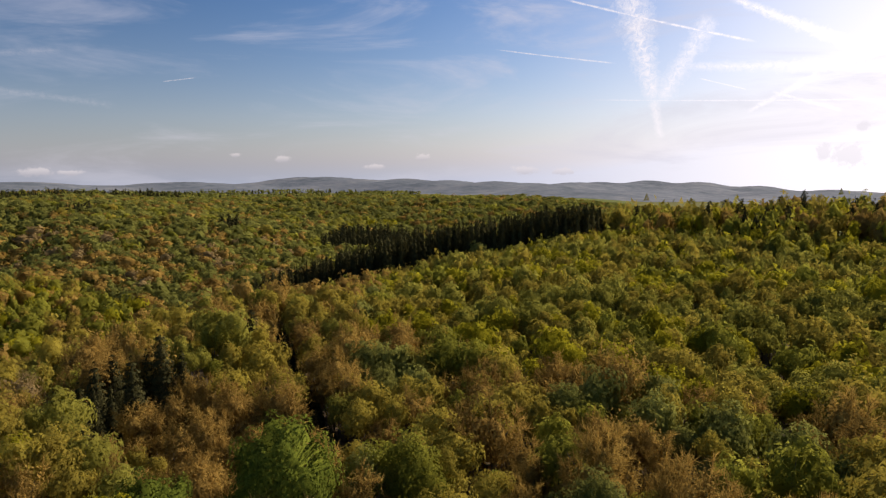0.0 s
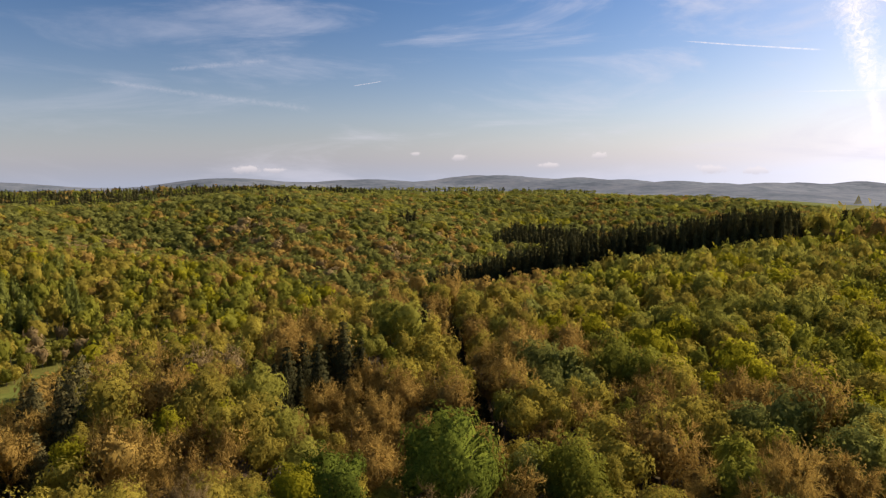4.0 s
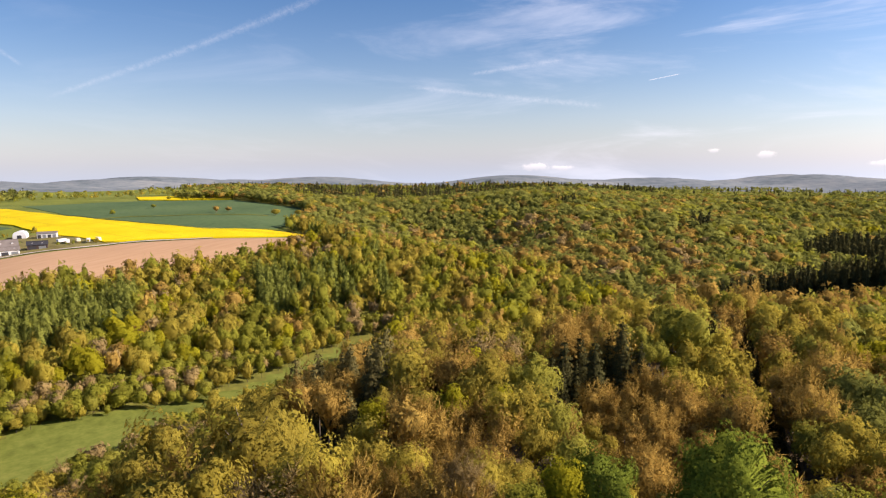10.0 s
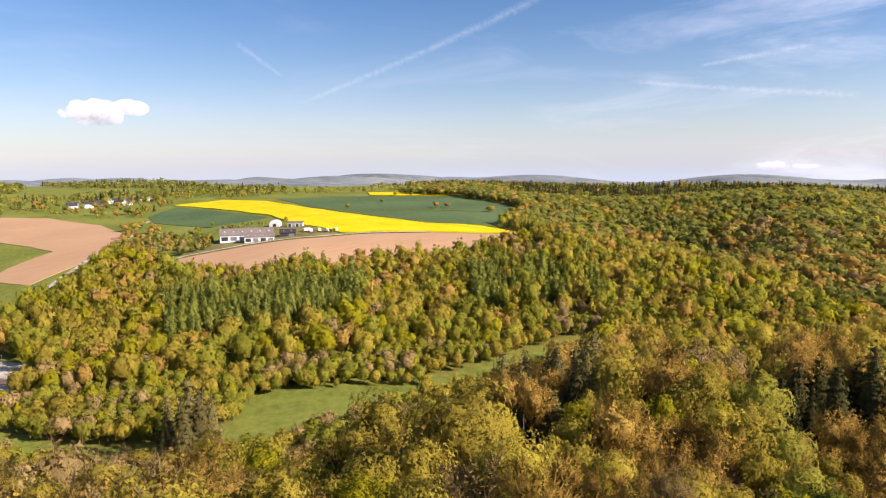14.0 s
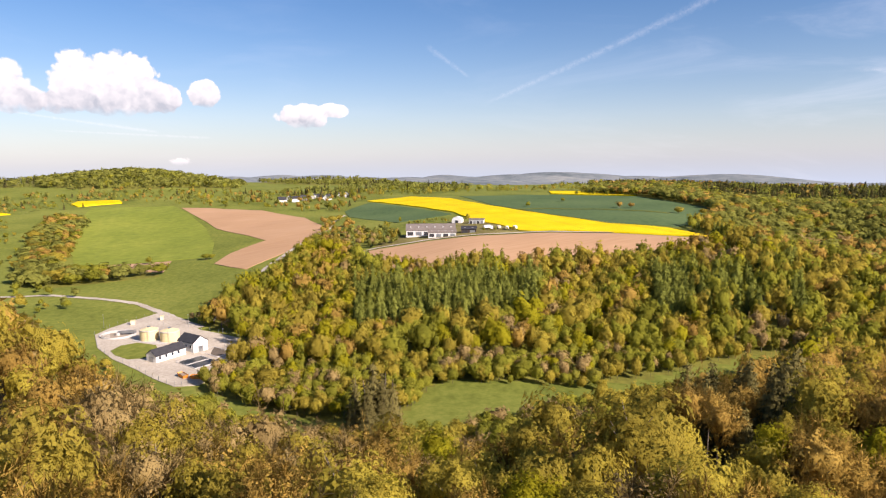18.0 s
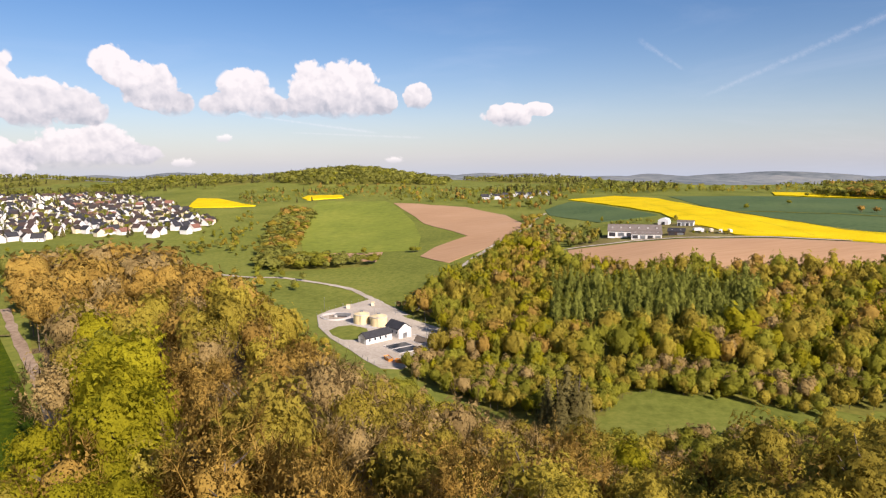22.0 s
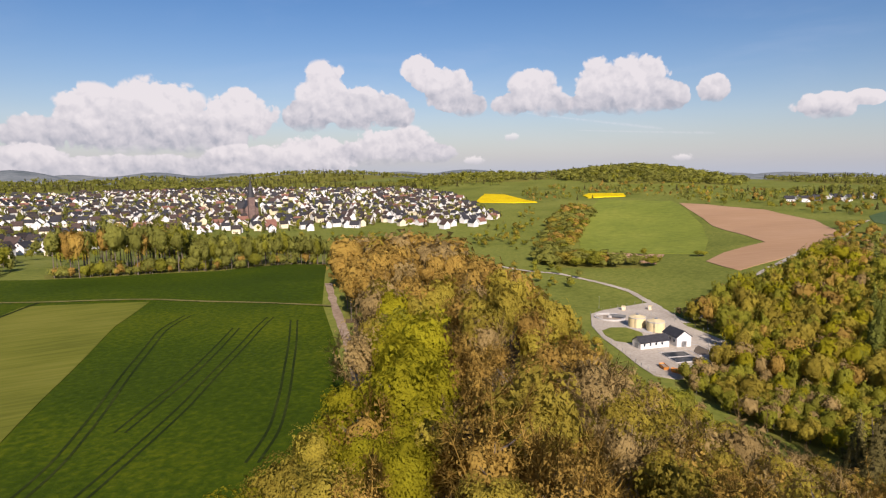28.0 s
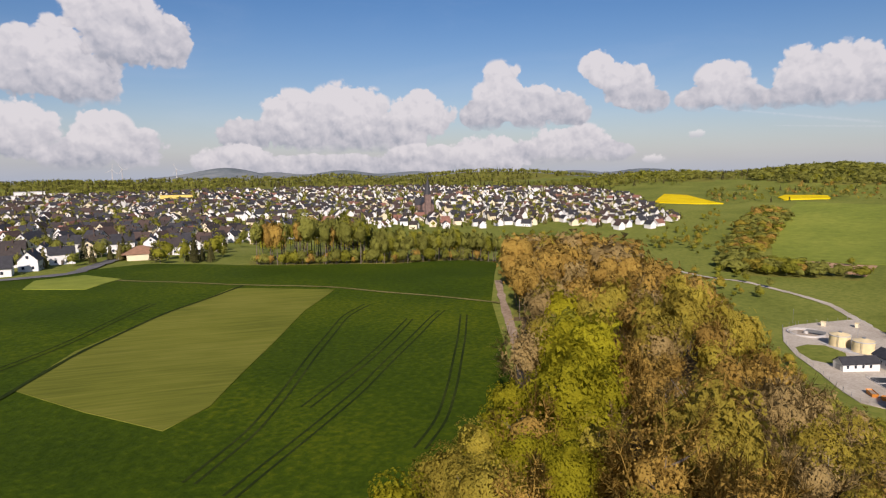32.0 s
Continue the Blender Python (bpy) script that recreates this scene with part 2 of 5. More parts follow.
def leafy(name, dark, mid, light, glow=0.3, dense=0.5, upright=1.0, grain=4.6):
    """Leaves, buds or needles with gaps between them: tint by tree and by leaf, some light passing through."""
    m = bpy.data.materials.new(name)
    m.use_nodes = True
    n = Nodes(m.node_tree)
    geo = n.add("ShaderNodeNewGeometry")
    own = n.math("ADD", n.add("ShaderNodeAttribute", attribute_name="tree_tint").outputs["Fac"], n.add("ShaderNodeObjectInfo").outputs["Random"])
    tree = n.math("FRACT", own)
    clump = n.noise(geo.outputs["Position"], 0.55, 3, 0.6)
    fine = n.noise(geo.outputs["Position"], 3.4, 4, 0.8)
    both = n.math("ADD", n.math("MULTIPLY_ADD", tree, 0.34, 0.08), n.math("ADD", n.math("MULTIPLY", clump, 0.22), n.math("MULTIPLY", geo.outputs["Random Per Island"], 0.12)))
    both = n.math("ADD", both, n.math("MULTIPLY_ADD", fine, 0.5, -0.14))
    colour = n.ramp(both, (0.18, [0.72 * c for c in dark]), (0.52, mid), (0.86, [1.12 * c for c in light]))
    lit, through_leaf, mixed = n.add("ShaderNodeBsdfDiffuse"), n.add("ShaderNodeBsdfTranslucent"), n.add("ShaderNodeMixShader")
    n.link(colour, lit.inputs[0])
    n.link(colour, through_leaf.inputs[0])
    mixed.inputs[0].default_value = glow
    n.link(lit.outputs[0], mixed.inputs[1])
    n.link(through_leaf.outputs[0], mixed.inputs[2])
    spread = n.add("ShaderNodeMapping")
    n.link(geo.outputs["Position"], spread.inputs["Vector"])
    spread.inputs["Scale"].default_value = (1, 1, 1 / upright)
    gaps = n.step(n.noise(spread.outputs[0], grain, 2, 0.6), 0.53 - 0.3 * (dense - 0.5) - 0.04, 0.53 - 0.3 * (dense - 0.5) + 0.04)
    cut = n.add("ShaderNodeMixShader")
    n.link(gaps, cut.inputs[0])
    n.link(n.add("ShaderNodeBsdfTransparent").outputs[0], cut.inputs[1])
    n.link(mixed.outputs[0], cut.inputs[2])
    n.link(cut.outputs[0], n.add("ShaderNodeOutputMaterial").inputs[0])
    return m


def plain(name, colour, rough=0.7, vary=0.12, scale=0.8, metal=0.0):
    """Paint, roofing and the like: one colour with blotches."""
    m, n, shader = material(name, rough)
    where = n.add("ShaderNodeNewGeometry").outputs["Position"]
    f = n.math("ADD", n.math("MULTIPLY", n.noise(where, scale, 4, 0.6), 0.7), n.math("MULTIPLY", n.noise(where, scale * 9, 3, 0.6), 0.3))
    low, high = (tuple(c * k for c in colour) for k in (1 - vary, 1 + vary))
    n.link(n.ramp(f, (0.35, low), (0.65, high)), shader.inputs["Base Color"])
    shader.inputs["Metallic"].default_value = metal
    return m


LEAVES = {
    "brown": leafy("budding_twigs", (0.275, 0.165, 0.04), (0.345, 0.218, 0.049), (0.4, 0.266, 0.057), 0.36, 0.84, 2.4, 4.4),
    "olive": leafy("olive_buds", (0.2679, 0.2052, 0.0342), (0.3477, 0.2736, 0.04104), (0.4104, 0.3363, 0.0456), 0.48, 0.76, 1.6),
    "green": leafy("young_leaves", (0.203, 0.203, 0.02784), (0.2726, 0.2645, 0.03364), (0.3422, 0.3248, 0.03944), 0.54, 0.82),
    "fresh": leafy("fresh_yellow_leaves", (0.2793, 0.2531, 0.01596), (0.342, 0.3055, 0.01824), (0.399, 0.3591, 0.02052), 0.56, 0.82),
    "pale": leafy("birch_leaves", (0.235, 0.215, 0.036), (0.3, 0.278, 0.044), (0.355, 0.33, 0.054), 0.52, 0.76, 1.6),
    "needle": leafy("spruce_needles", (0.121, 0.1331, 0.02574), (0.1694, 0.1815, 0.03432), (0.2299, 0.2365, 0.04466), 0.34, 0.7),
    "dark": leafy("dark_needles", (0.0391, 0.0374, 0.014), (0.0578, 0.0544, 0.0196), (0.085, 0.0765, 0.026), 0.15, 0.75),
    "grey": leafy("bare_grey_twigs", (0.255, 0.175, 0.068), (0.31, 0.217, 0.084), (0.36, 0.26, 0.1), 0.36, 0.84, 3.0, 5.0),
    # darker, duller tone: the hillside's half shade is put into the colour
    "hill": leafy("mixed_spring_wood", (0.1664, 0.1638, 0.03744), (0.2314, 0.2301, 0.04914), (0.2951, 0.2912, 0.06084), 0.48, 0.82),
    "chestnut": leafy("chestnut_leaves", (0.055, 0.0714, 0.0094), (0.105, 0.131, 0.0172), (0.209, 0.236, 0.0281), 0.3, 0.82),
    "dusky": leafy("dusky_spruce_needles", (0.085, 0.072, 0.026), (0.125, 0.105, 0.036), (0.17, 0.142, 0.046), 0.2, 0.75),
}
BARK = plain("bark", (0.12, 0.095, 0.07), 0.95, 0.4, 1.5)
PALE_BARK = plain("pale_bark", (0.21, 0.175, 0.135), 0.9, 0.3, 1.5)
GRASS = earthy("meadow_grass", (0.1, 0.118, 0.02), (0.15, 0.168, 0.03), (0.205, 0.21, 0.044), 0.3, 0.016)
LITTER = earthy("forest_floor", (0.09, 0.062, 0.032), (0.13, 0.09, 0.046), (0.14, 0.125, 0.05), 0.3, 0.03)
SOIL = earthy("ploughed_soil", (0.36, 0.216, 0.118), (0.395, 0.242, 0.135), (0.43, 0.27, 0.155), 0.35, 0.012, stretch=(15, 14))
RAPE = earthy("rape_blossom", (0.5, 0.36, 0.003), (0.64, 0.46, 0.004), (0.7, 0.53, 0.01), 0.6, 0.03)
CROP = earthy("winter_wheat", (0.023, 0.042, 0.0015), (0.037, 0.061, 0.002), (0.08, 0.1, 0.003), 0.7, 0.02, bump=0.35)
DEEP_CROP = earthy("deep_green_crop", (0.055, 0.09, 0.036), (0.075, 0.115, 0.045), (0.095, 0.135, 0.052), 0.2, 0.012)
BRIGHT_CROP = earthy("bright_crop", (0.14, 0.17, 0.026), (0.182, 0.212, 0.032), (0.238, 0.252, 0.042), 0.12, 0.014)
STUBBLE = earthy("pale_green_crop", (0.095, 0.105, 0.014), (0.135, 0.14, 0.019), (0.17, 0.165, 0.028), 0.9, 0.03, bump=0.2, stretch=(62, 16))
GRAVEL = earthy("pale_gravel", (0.33, 0.28, 0.215), (0.42, 0.365, 0.29), (0.5, 0.44, 0.355), 0.8, 0.05)
TRACK_SOIL = earthy("track_soil", (0.2, 0.14, 0.09), (0.3, 0.22, 0.15), (0.38, 0.3, 0.21), 0.6, 0.06)
WHITE_WALL = plain("white_render", (0.65, 0.63, 0.6), 0.85, 0.08, 0.02)
CREAM_WALL = plain("cream_render", (0.68, 0.58, 0.4), 0.85, 0.06, 0.3)
SLATE = plain("dark_slate_roof", (0.038, 0.037, 0.04), 0.6, 0.25, 0.7)
BROWN_TILE = plain("brown_roof_tiles", (0.066, 0.044, 0.036), 0.75, 0.3, 0.7)
RED_TILE = plain("red_roof_tiles", (0.21, 0.1, 0.07), 0.75, 0.25, 0.7)
STONE = plain("dark_red_stone", (0.15, 0.1, 0.085), 0.85, 0.3, 0.4)
GLASS = plain("dark_window_glass", (0.03, 0.035, 0.045), 0.12, 0.1, 0.5)

ASPHALT = earthy("worn_asphalt", (0.1, 0.095, 0.09), (0.14, 0.135, 0.13), (0.2, 0.19, 0.18), 0.8, 0.06)
CREAM_TANK = plain("cream_tank_paint", (0.62, 0.5, 0.28), 0.55, 0.08, 0.5)
CONCRETE = plain("pale_concrete", (0.42, 0.4, 0.37), 0.85, 0.15, 0.6)
WATER = plain("dark_water", (0.022, 0.024, 0.022), 0.35, 0.1, 0.3)
SHEET_ROOF = plain("grey_fibre_sheet", (0.165, 0.138, 0.118), 0.7, 0.18, 0.3)
ORANGE = plain("orange_paint", (0.62, 0.24, 0.04), 0.5, 0.12, 1.0)
STEEL = plain("grey_steel", (0.35, 0.36, 0.37), 0.4, 0.12, 1.0, 0.8)
TRUCK_WHITE = plain("white_vehicle_paint", (0.68, 0.68, 0.68), 0.35, 0.06, 1.0)
YELLOW_WALL = plain("yellow_render", (0.62, 0.45, 0.12), 0.85, 0.06, 0.3)
RUBBER = plain("black_rubber", (0.02, 0.02, 0.02), 0.8, 0.2, 1.0)
WINDOW_WHITE = plain("white_frames", (0.7, 0.7, 0.68), 0.5, 0.04, 1.0)
WHEEL_TRACK = earthy("pressed_wheel_track", (0.012, 0.02, 0.003), (0.02, 0.03, 0.005), (0.036, 0.046, 0.008), 0.9, 0.06)
DRY_GRASS = earthy("dry_grass_verge", (0.12, 0.1, 0.035), (0.17, 0.145, 0.05), (0.22, 0.19, 0.07), 0.5, 0.05)
DARK_TILE = plain("dark_brown_roof_tiles", (0.044, 0.035, 0.031), 0.75, 0.3, 0.7)
ORANGE_TILE = plain("pale_orange_roof_tiles", (0.27, 0.15, 0.09), 0.75, 0.2, 0.7)
UNDERGROWTH = earthy("green_undergrowth", (0.11, 0.105, 0.022), (0.155, 0.15, 0.03), (0.2, 0.185, 0.036), 0.4, 0.05)
RAPE_TRACK = earthy("trodden_rape", (0.3, 0.27, 0.01), (0.42, 0.35, 0.012), (0.5, 0.4, 0.015), 0.6, 0.05)
BASIN_FLOOR = earthy("pale_basin_floor", (0.25, 0.2, 0.15), (0.33, 0.27, 0.2), (0.4, 0.33, 0.26), 0.8, 0.1)

# ---- the lie of the land: height by bearing and distance ----
PROFILES = {
    -75: ((0, 0), (300, 2), (600, -30), (1500, -70), (5200, -150)),
    -32: ((0, 0), (150, -1), (250, 0), (330, 8), (390, 8), (600, -45), (1500, -90), (5200, -185)),
    -10: ((0, 0), (150, 0), (300, -1), (380, -4), (550, -45), (720, -36), (900, -17), (1050, -20), (1500, -68), (5200, -138)),
    5: ((0, 0), (150, -3), (230, -10), (270, -13), (320, -15), (450, -45), (700, -36), (900, -14), (1050, -16), (1500, -60), (2000, -70), (5200, -110)),
    18: ((0, 0), (120, 0), (200, -4), (260, -25), (330, -42), (450, -35), (600, -17), (740, -22), (900, -20), (1000, -16), (1300, -22), (2000, -60), (5200, -110)),
    30: ((0, 0), (110, 0), (160, -6), (230, -30), (290, -42), (380, -35), (550, -14), (700, 0), (800, 4), (940, 0), (1080, -14), (1300, -6), (1450, -12), (2000, -55), (5200, -110)),
    36: ((0, 0), (100, 0), (150, -7), (225, -30), (285, -40), (320, -36), (380, -23), (420, -25), (520, -42), (650, -22), (760, -4), (850, -2), (960, -10), (1090, -13), (1300, -4), (1450, -8), (2000, -48), (5200, -110)),
    43: ((0, 0), (90, 0), (140, -8), (220, -30), (285, -38), (325, -34), (400, -17), (440, -16), (560, -37), (650, -30), (740, -14), (830, -12), (950, -20), (1100, -16), (1300, -11), (1450, -13), (2000, -40), (5200, -110)),
    48: ((0, 0), (85, 0), (135, -8), (200, -32), (250, -38), (285, -38), (320, -35), (400, -22), (450, -15), (500, -13), (560, -22), (640, -22), (800, -10), (950, -16), (1100, -14), (1300, -10), (1450, -12), (2000, -36), (5200, -110)),
    55: ((0, 0), (70, 0), (120, -8), (170, -26), (215, -38), (250, -39), (320, -34), (400, -28), (440, -22), (470, -14), (500, -11), (650, -5), (900, -3), (1300, -5), (2000, -30), (5200, -110)),
    72: ((0, 0), (60, 0), (100, -14), (150, -32), (190, -38), (235, -39), (300, -33), (365, -30), (392, -25), (408, -17), (490, -11), (650, -6), (870, -2), (1300, -5), (2000, -30), (5200, -105)),
    87: ((0, 0), (55, 0), (100, -16), (150, -34), (200, -40), (320, -40), (380, -34), (450, -26), (600, -22), (900, -14), (1300, -4), (2000, -20), (5200, -105)),
    93: ((0, 0), (57, 0), (110, -16), (180, -35), (240, -40), (360, -40), (450, -32), (600, -27), (900, -14), (1150, -6), (1450, -2), (1700, -4), (2100, -24), (5200, -102)),
    97: ((0, 0), (60, 0), (120, -16), (200, -34), (270, -39), (380, -39), (500, -35), (700, -29), (900, -15), (1150, -5), (1450, 24), (1700, 22), (2100, -30), (5200, -100)),
    101: ((0, 0), (60, 0), (127, -13), (200, -29), (264, -38), (300, -39), (400, -39), (500, -36), (700, -32), (900, -18), (1200, -2), (1470, 36), (1700, 30), (2100, -28), (5200, -99)),
    104: ((0, 0), (60, 0), (130, -11), (200, -25), (260, -36), (300, -39), (400, -39), (500, -37), (700, -33), (900, -19), (1200, -3), (1470, 26), (1700, 22), (2100, -25), (5200, -98)),
    106.5: ((0, 0), (60, 1), (130, -7), (200, -15), (260, -28), (320, -37), (430, -38), (600, -37), (900, -21), (1250, -4), (1500, 11), (1650, 14), (2100, -22), (5200, -96)),
    110: ((0, 0), (60, 1), (130, -3), (200, -4), (260, -18), (330, -34), (450, -38), (650, -36), (900, -22), (1300, -5), (1600, 12), (2100, -20), (5200, -95)),
    114.5: ((0, 0), (90, 1), (190, 0), (275, -8), (350, -30), (450, -36), (650, -36), (900, -24), (1300, -3), (1600, 21), (1750, 16), (2100, -10), (5200, -95)),
    118: ((0, 0), (130, 0), (250, 2), (300, -6), (400, -28), (650, -36), (900, -27), (1400, -8), (2100, 0), (5200, -95)),
    131: ((0, 0), (290, 0), (340, -3), (450, -20), (650, -32), (900, -26), (1400, -9), (2100, -15), (5200, -95)),
    145: ((0, 0), (280, 0), (340, -2), (450, -12), (650, -22), (900, -20), (1400, -9), (2100, -10), (5200, -95)),
    160: ((0, 0), (300, 1), (450, -2), (650, -8), (900, -12), (1400, -8), (2100, -10), (5200, -95)),
    200: ((0, 0), (300, 0), (900, -10), (5200, -95)),
    245: ((0, 0), (300, 0), (900, -20), (5200, -95)),
}
STEP_D = np.concatenate((np.linspace(0, 600, 121), 600 * 1.022 ** np.arange(1, 101)))
STEP_A = np.arange(-75, 285.5, 1.0)


def smooth(rows, width):
    kernel = np.exp(-0.5 * (np.arange(-3 * width, 3 * width + 1) / width) ** 2)
    kernel /= kernel.sum()
    out = np.empty_like(rows)
    for k in range(rows.shape[1]):
        out[:, k] = np.convolve(np.pad(rows[:, k], 3 * width, mode="edge"), kernel, "valid")
    return out


def relief_table():
    bearings = sorted(PROFILES)
    lines = np.array([np.interp(STEP_D, *zip(*PROFILES[a])) for a in bearings] + [np.interp(STEP_D, *zip(*PROFILES[-75]))])
    bearings = bearings + [285]
    grid = np.array([np.interp(STEP_A, bearings, lines[:, k]) for k in range(len(STEP_D))]).T
    return smooth(smooth(grid, 2).T.copy(), 2).T


RELIEF = relief_table()


# single hills far off: bearing, distance, breadth, rise
FAR_HILLS = ((151.7, 2900, 130, 46), (129.5, 2350, 150, 24), (126, 2300, 130, 18), (87.2, 2900, 80, 34), (75, 3100, 90, 26))


def height(x, y):
    """Ground level at x, y (numbers or arrays)."""
    x, y = np.asarray(x, float), np.asarray(y, float)
    d = np.hypot(x, y)
    a = (np.degrees(np.arctan2(-x, y)) + 75) % 360
    k = np.clip(np.where(d < 600, d / 5, 120 + np.log(np.maximum(d, 1) / 600) / math.log(1.022)), 0, len(STEP_D) - 1.001)
    i, j = np.floor(a).astype(int), np.floor(k).astype(int)
    u, v = a - i, k - j
    i2 = np.minimum(i + 1, len(STEP_A) - 1)
    z = (RELIEF[i, j] * (1 - u) + RELIEF[i2, j] * u) * (1 - v) + (RELIEF[i, j + 1] * (1 - u) + RELIEF[i2, j + 1] * u) * v
    z = z + 0.5 * np.sin(x / 37 + 1.3) * np.sin(y / 29) + 0.25 * np.sin(x / 13) * np.sin(y / 11 + 0.7)
    far = np.clip((d - 1700) / 1500, 0, 1)
    ridges = 22 * np.sin(x / 410 + 0.6 * np.sin(y / 530)) * np.sin(y / 470 + 1.1) + 14 * np.sin(x / 190 + y / 240) + 9 * np.sin(x / 83 - y / 97)
    z = z + far * (ridges + 18)
    for bearing_, dist, spread, rise in FAR_HILLS:
        cx, cy = spot(bearing_, dist)
        z = z + rise * np.exp(-((x - cx) ** 2 + (y - cy) ** 2) / (2 * spread ** 2))
    return z


def spot(a, d):
    """The place at a bearing and distance."""
    return -d * math.sin(radians(a)), d * math.cos(radians(a))


def spots(*pairs):
    return np.array([spot(a, d) for a, d in pairs])


def inside(poly, x, y):
    """Which of the points x, y lie in the polygon."""
    x, y = np.asarray(x, float), np.asarray(y, float)
    hit = np.zeros(x.shape, bool)
    px, py = poly[:, 0], poly[:, 1]
    j = len(poly) - 1
    for i in range(len(poly)):
        cross = (py[i] > y) != (py[j] > y)
        edge = (px[j] - px[i]) * (y - py[i]) / (py[j] - py[i] + 1e-12) + px[i]
        hit ^= cross & (x < edge)
        j = i
    return hit

# ---- ground ----
def mesh_of(name, verts, faces, mats, index=None, flat=False):
    """A mesh from arrays of corners and of equal-sided faces."""
    verts, faces = np.asarray(verts, np.float32), np.asarray(faces, np.int32)
    me = bpy.data.meshes.new(name)
    me.vertices.add(len(verts))
    me.vertices.foreach_set("co", verts.ravel())
    me.loops.add(faces.size)
    me.loops.foreach_set("vertex_index", faces.ravel())
    me.polygons.add(len(faces))
    me.polygons.foreach_set("loop_start", np.arange(0, faces.size, faces.shape[1], dtype=np.int32))
    for m in mats:
        me.materials.append(m)
    if index is not None:
        me.polygons.foreach_set("material_index", np.asarray(index, np.int32))
    me.polygons.foreach_set("use_smooth", np.full(len(faces), not flat))
    me.update(calc_edges=True)
    me.validate()
    return me


def forest_floor_at(x, y):
    """Where trees cover the ground."""
    under = np.zeros(np.shape(x), bool)
    for poly, *_ in WOODS:
        under |= inside(poly, x, y)
    return under & ~open_land(x, y)


def open_land(x, y):
    free = np.zeros(np.shape(x), bool)
    for poly in CLEARINGS:
        free |= inside(poly, x, y)
    return free


RAPE_FIELD = spots((81.6, 949), (77.7, 983), (74.3, 896), (70.4, 727), (65.4, 631), (60.4, 570), (55.5, 559), (51.3, 528), (49.9, 511), (53.6, 519), (60.4, 517), (65.3, 522), (68.1, 521), (69.9, 559), (72.4, 606), (73.9, 683), (76.4, 764))
PLOUGHED = spots((81.6, 480), (76.4, 496), (70.4, 501), (66.8, 508), (60.4, 512), (55.5, 512), (51.3, 508), (51.3, 496), (58.4, 440), (63.3, 423), (68.4, 403), (73.4, 401), (78.5, 409), (81.0, 427))
CROP_LEFT = spots((83.6, 801), (81.4, 914), (76.6, 748), (74.1, 669), (76.4, 645), (78.9, 637), (83.2, 733))
CROP_RIGHT = spots((73.4, 943), (64.9, 964), (58.0, 921), (52.8, 781), (51.4, 675), (54.8, 575), (60.4, 575), (65.4, 641), (70.4, 745))
RAPE_FAR = spots((65.6, 1089), (63.1, 1090), (58.2, 930), (60.4, 945), (65.4, 980))
PLOUGHED_VALLEY = spots((97.0, 951), (94.6, 934), (90.6, 878), (87.1, 770), (85.1, 644), (88.6, 533), (92.1, 484), (93.4, 501), (94.7, 526), (93.4, 561), (90.4, 610), (91.7, 653), (94.3, 731), (95.1, 792))
BRIGHT_FIELD = spots((103.5, 1019), (97.6, 980), (96.4, 870), (95.2, 749), (94.6, 638), (94.9, 560), (99.7, 578), (105.0, 603), (105.2, 695), (104.9, 840))
PLOUGHED_STRIP = spots((105.5, 598), (98.0, 566), (98.7, 521), (100.2, 532), (105.0, 571))
RAPE_TOWN = spots((114.2, 1032), (113.4, 1157), (111.7, 1132), (108.8, 999), (110.8, 1004))
RAPE_STRIP = spots((104.9, 1078), (104.4, 1113), (101.5, 1092), (101.3, 1053), (104.4, 1039))
CROP_NEAR = spots((127.5, 312), (136.6, 292), (143.6, 294), (150.2, 300), (157, 325), (162, 310), (172, 300), (200, 300), (225, 150), (215, 60), (170, 52), (150, 58), (137, 80), (128.5, 94), (126.2, 105), (125.9, 125), (127, 163), (128, 206))
PALE_STRIP = spots((167.1, 150), (162.9, 175), (155.8, 209), (150.8, 240), (148.9, 238), (142.1, 230), (144.7, 200), (147.7, 164), (150.2, 142), (153.1, 123), (157.0, 114), (162.5, 129))
YARD = spots((104.0, 356), (102.9, 369), (101.6, 379), (99.1, 395), (96.0, 344), (92.9, 324), (92.6, 299), (94.4, 271), (96.5, 255), (98.4, 255), (99.6, 266), (101.2, 286), (102.9, 306), (103.9, 330))
MEADOW = spots((78.5, 182), (76, 205), (72.9, 229), (64.4, 236), (60, 238), (59, 226), (64.8, 212), (70.3, 192), (75, 182))
OPEN_VALLEY = spots((97, 352), (92.4, 425), (89.3, 446), (86, 555), (84.8, 650), (84, 800), (80, 1000), (97, 1250), (109, 1250), (110, 800), (113, 620), (112, 440), (107, 330), (104.5, 290), (101, 262))
VILLAGE = spots((113.6, 940), (111.5, 830), (115, 745), (123, 790), (131, 735), (139, 690), (145.5, 540), (148.5, 470), (150.5, 420), (152, 352), (158, 336), (175, 340), (180, 900), (168, 1250), (150, 1400), (135, 1450), (120, 1350), (116.5, 1180))
FARM_YARD = spots((83, 470), (80, 620), (76, 640), (71, 605), (68, 532), (70.5, 508), (76, 498), (81.5, 480))
PLATEAU = spots((81.6, 425), (51, 495), (49.9, 511), (55, 580), (51.4, 680), (52.8, 781), (58, 925), (66, 1100), (82, 1150), (86, 700), (85.8, 550))
CLEARINGS = [CROP_NEAR, YARD, MEADOW, PLATEAU]
HEDGE_ROW = spots((105.8, 943), (103.8, 865), (105.9, 603), (105.5, 560), (99.5, 524), (98.9, 512), (103, 506), (109, 515), (109, 560), (107.5, 800))
RIDE = spots((8.2, 62), (9.2, 87), (12.4, 120), (13.9, 174), (15.4, 174), (14.2, 120), (11.4, 87), (10.8, 62))
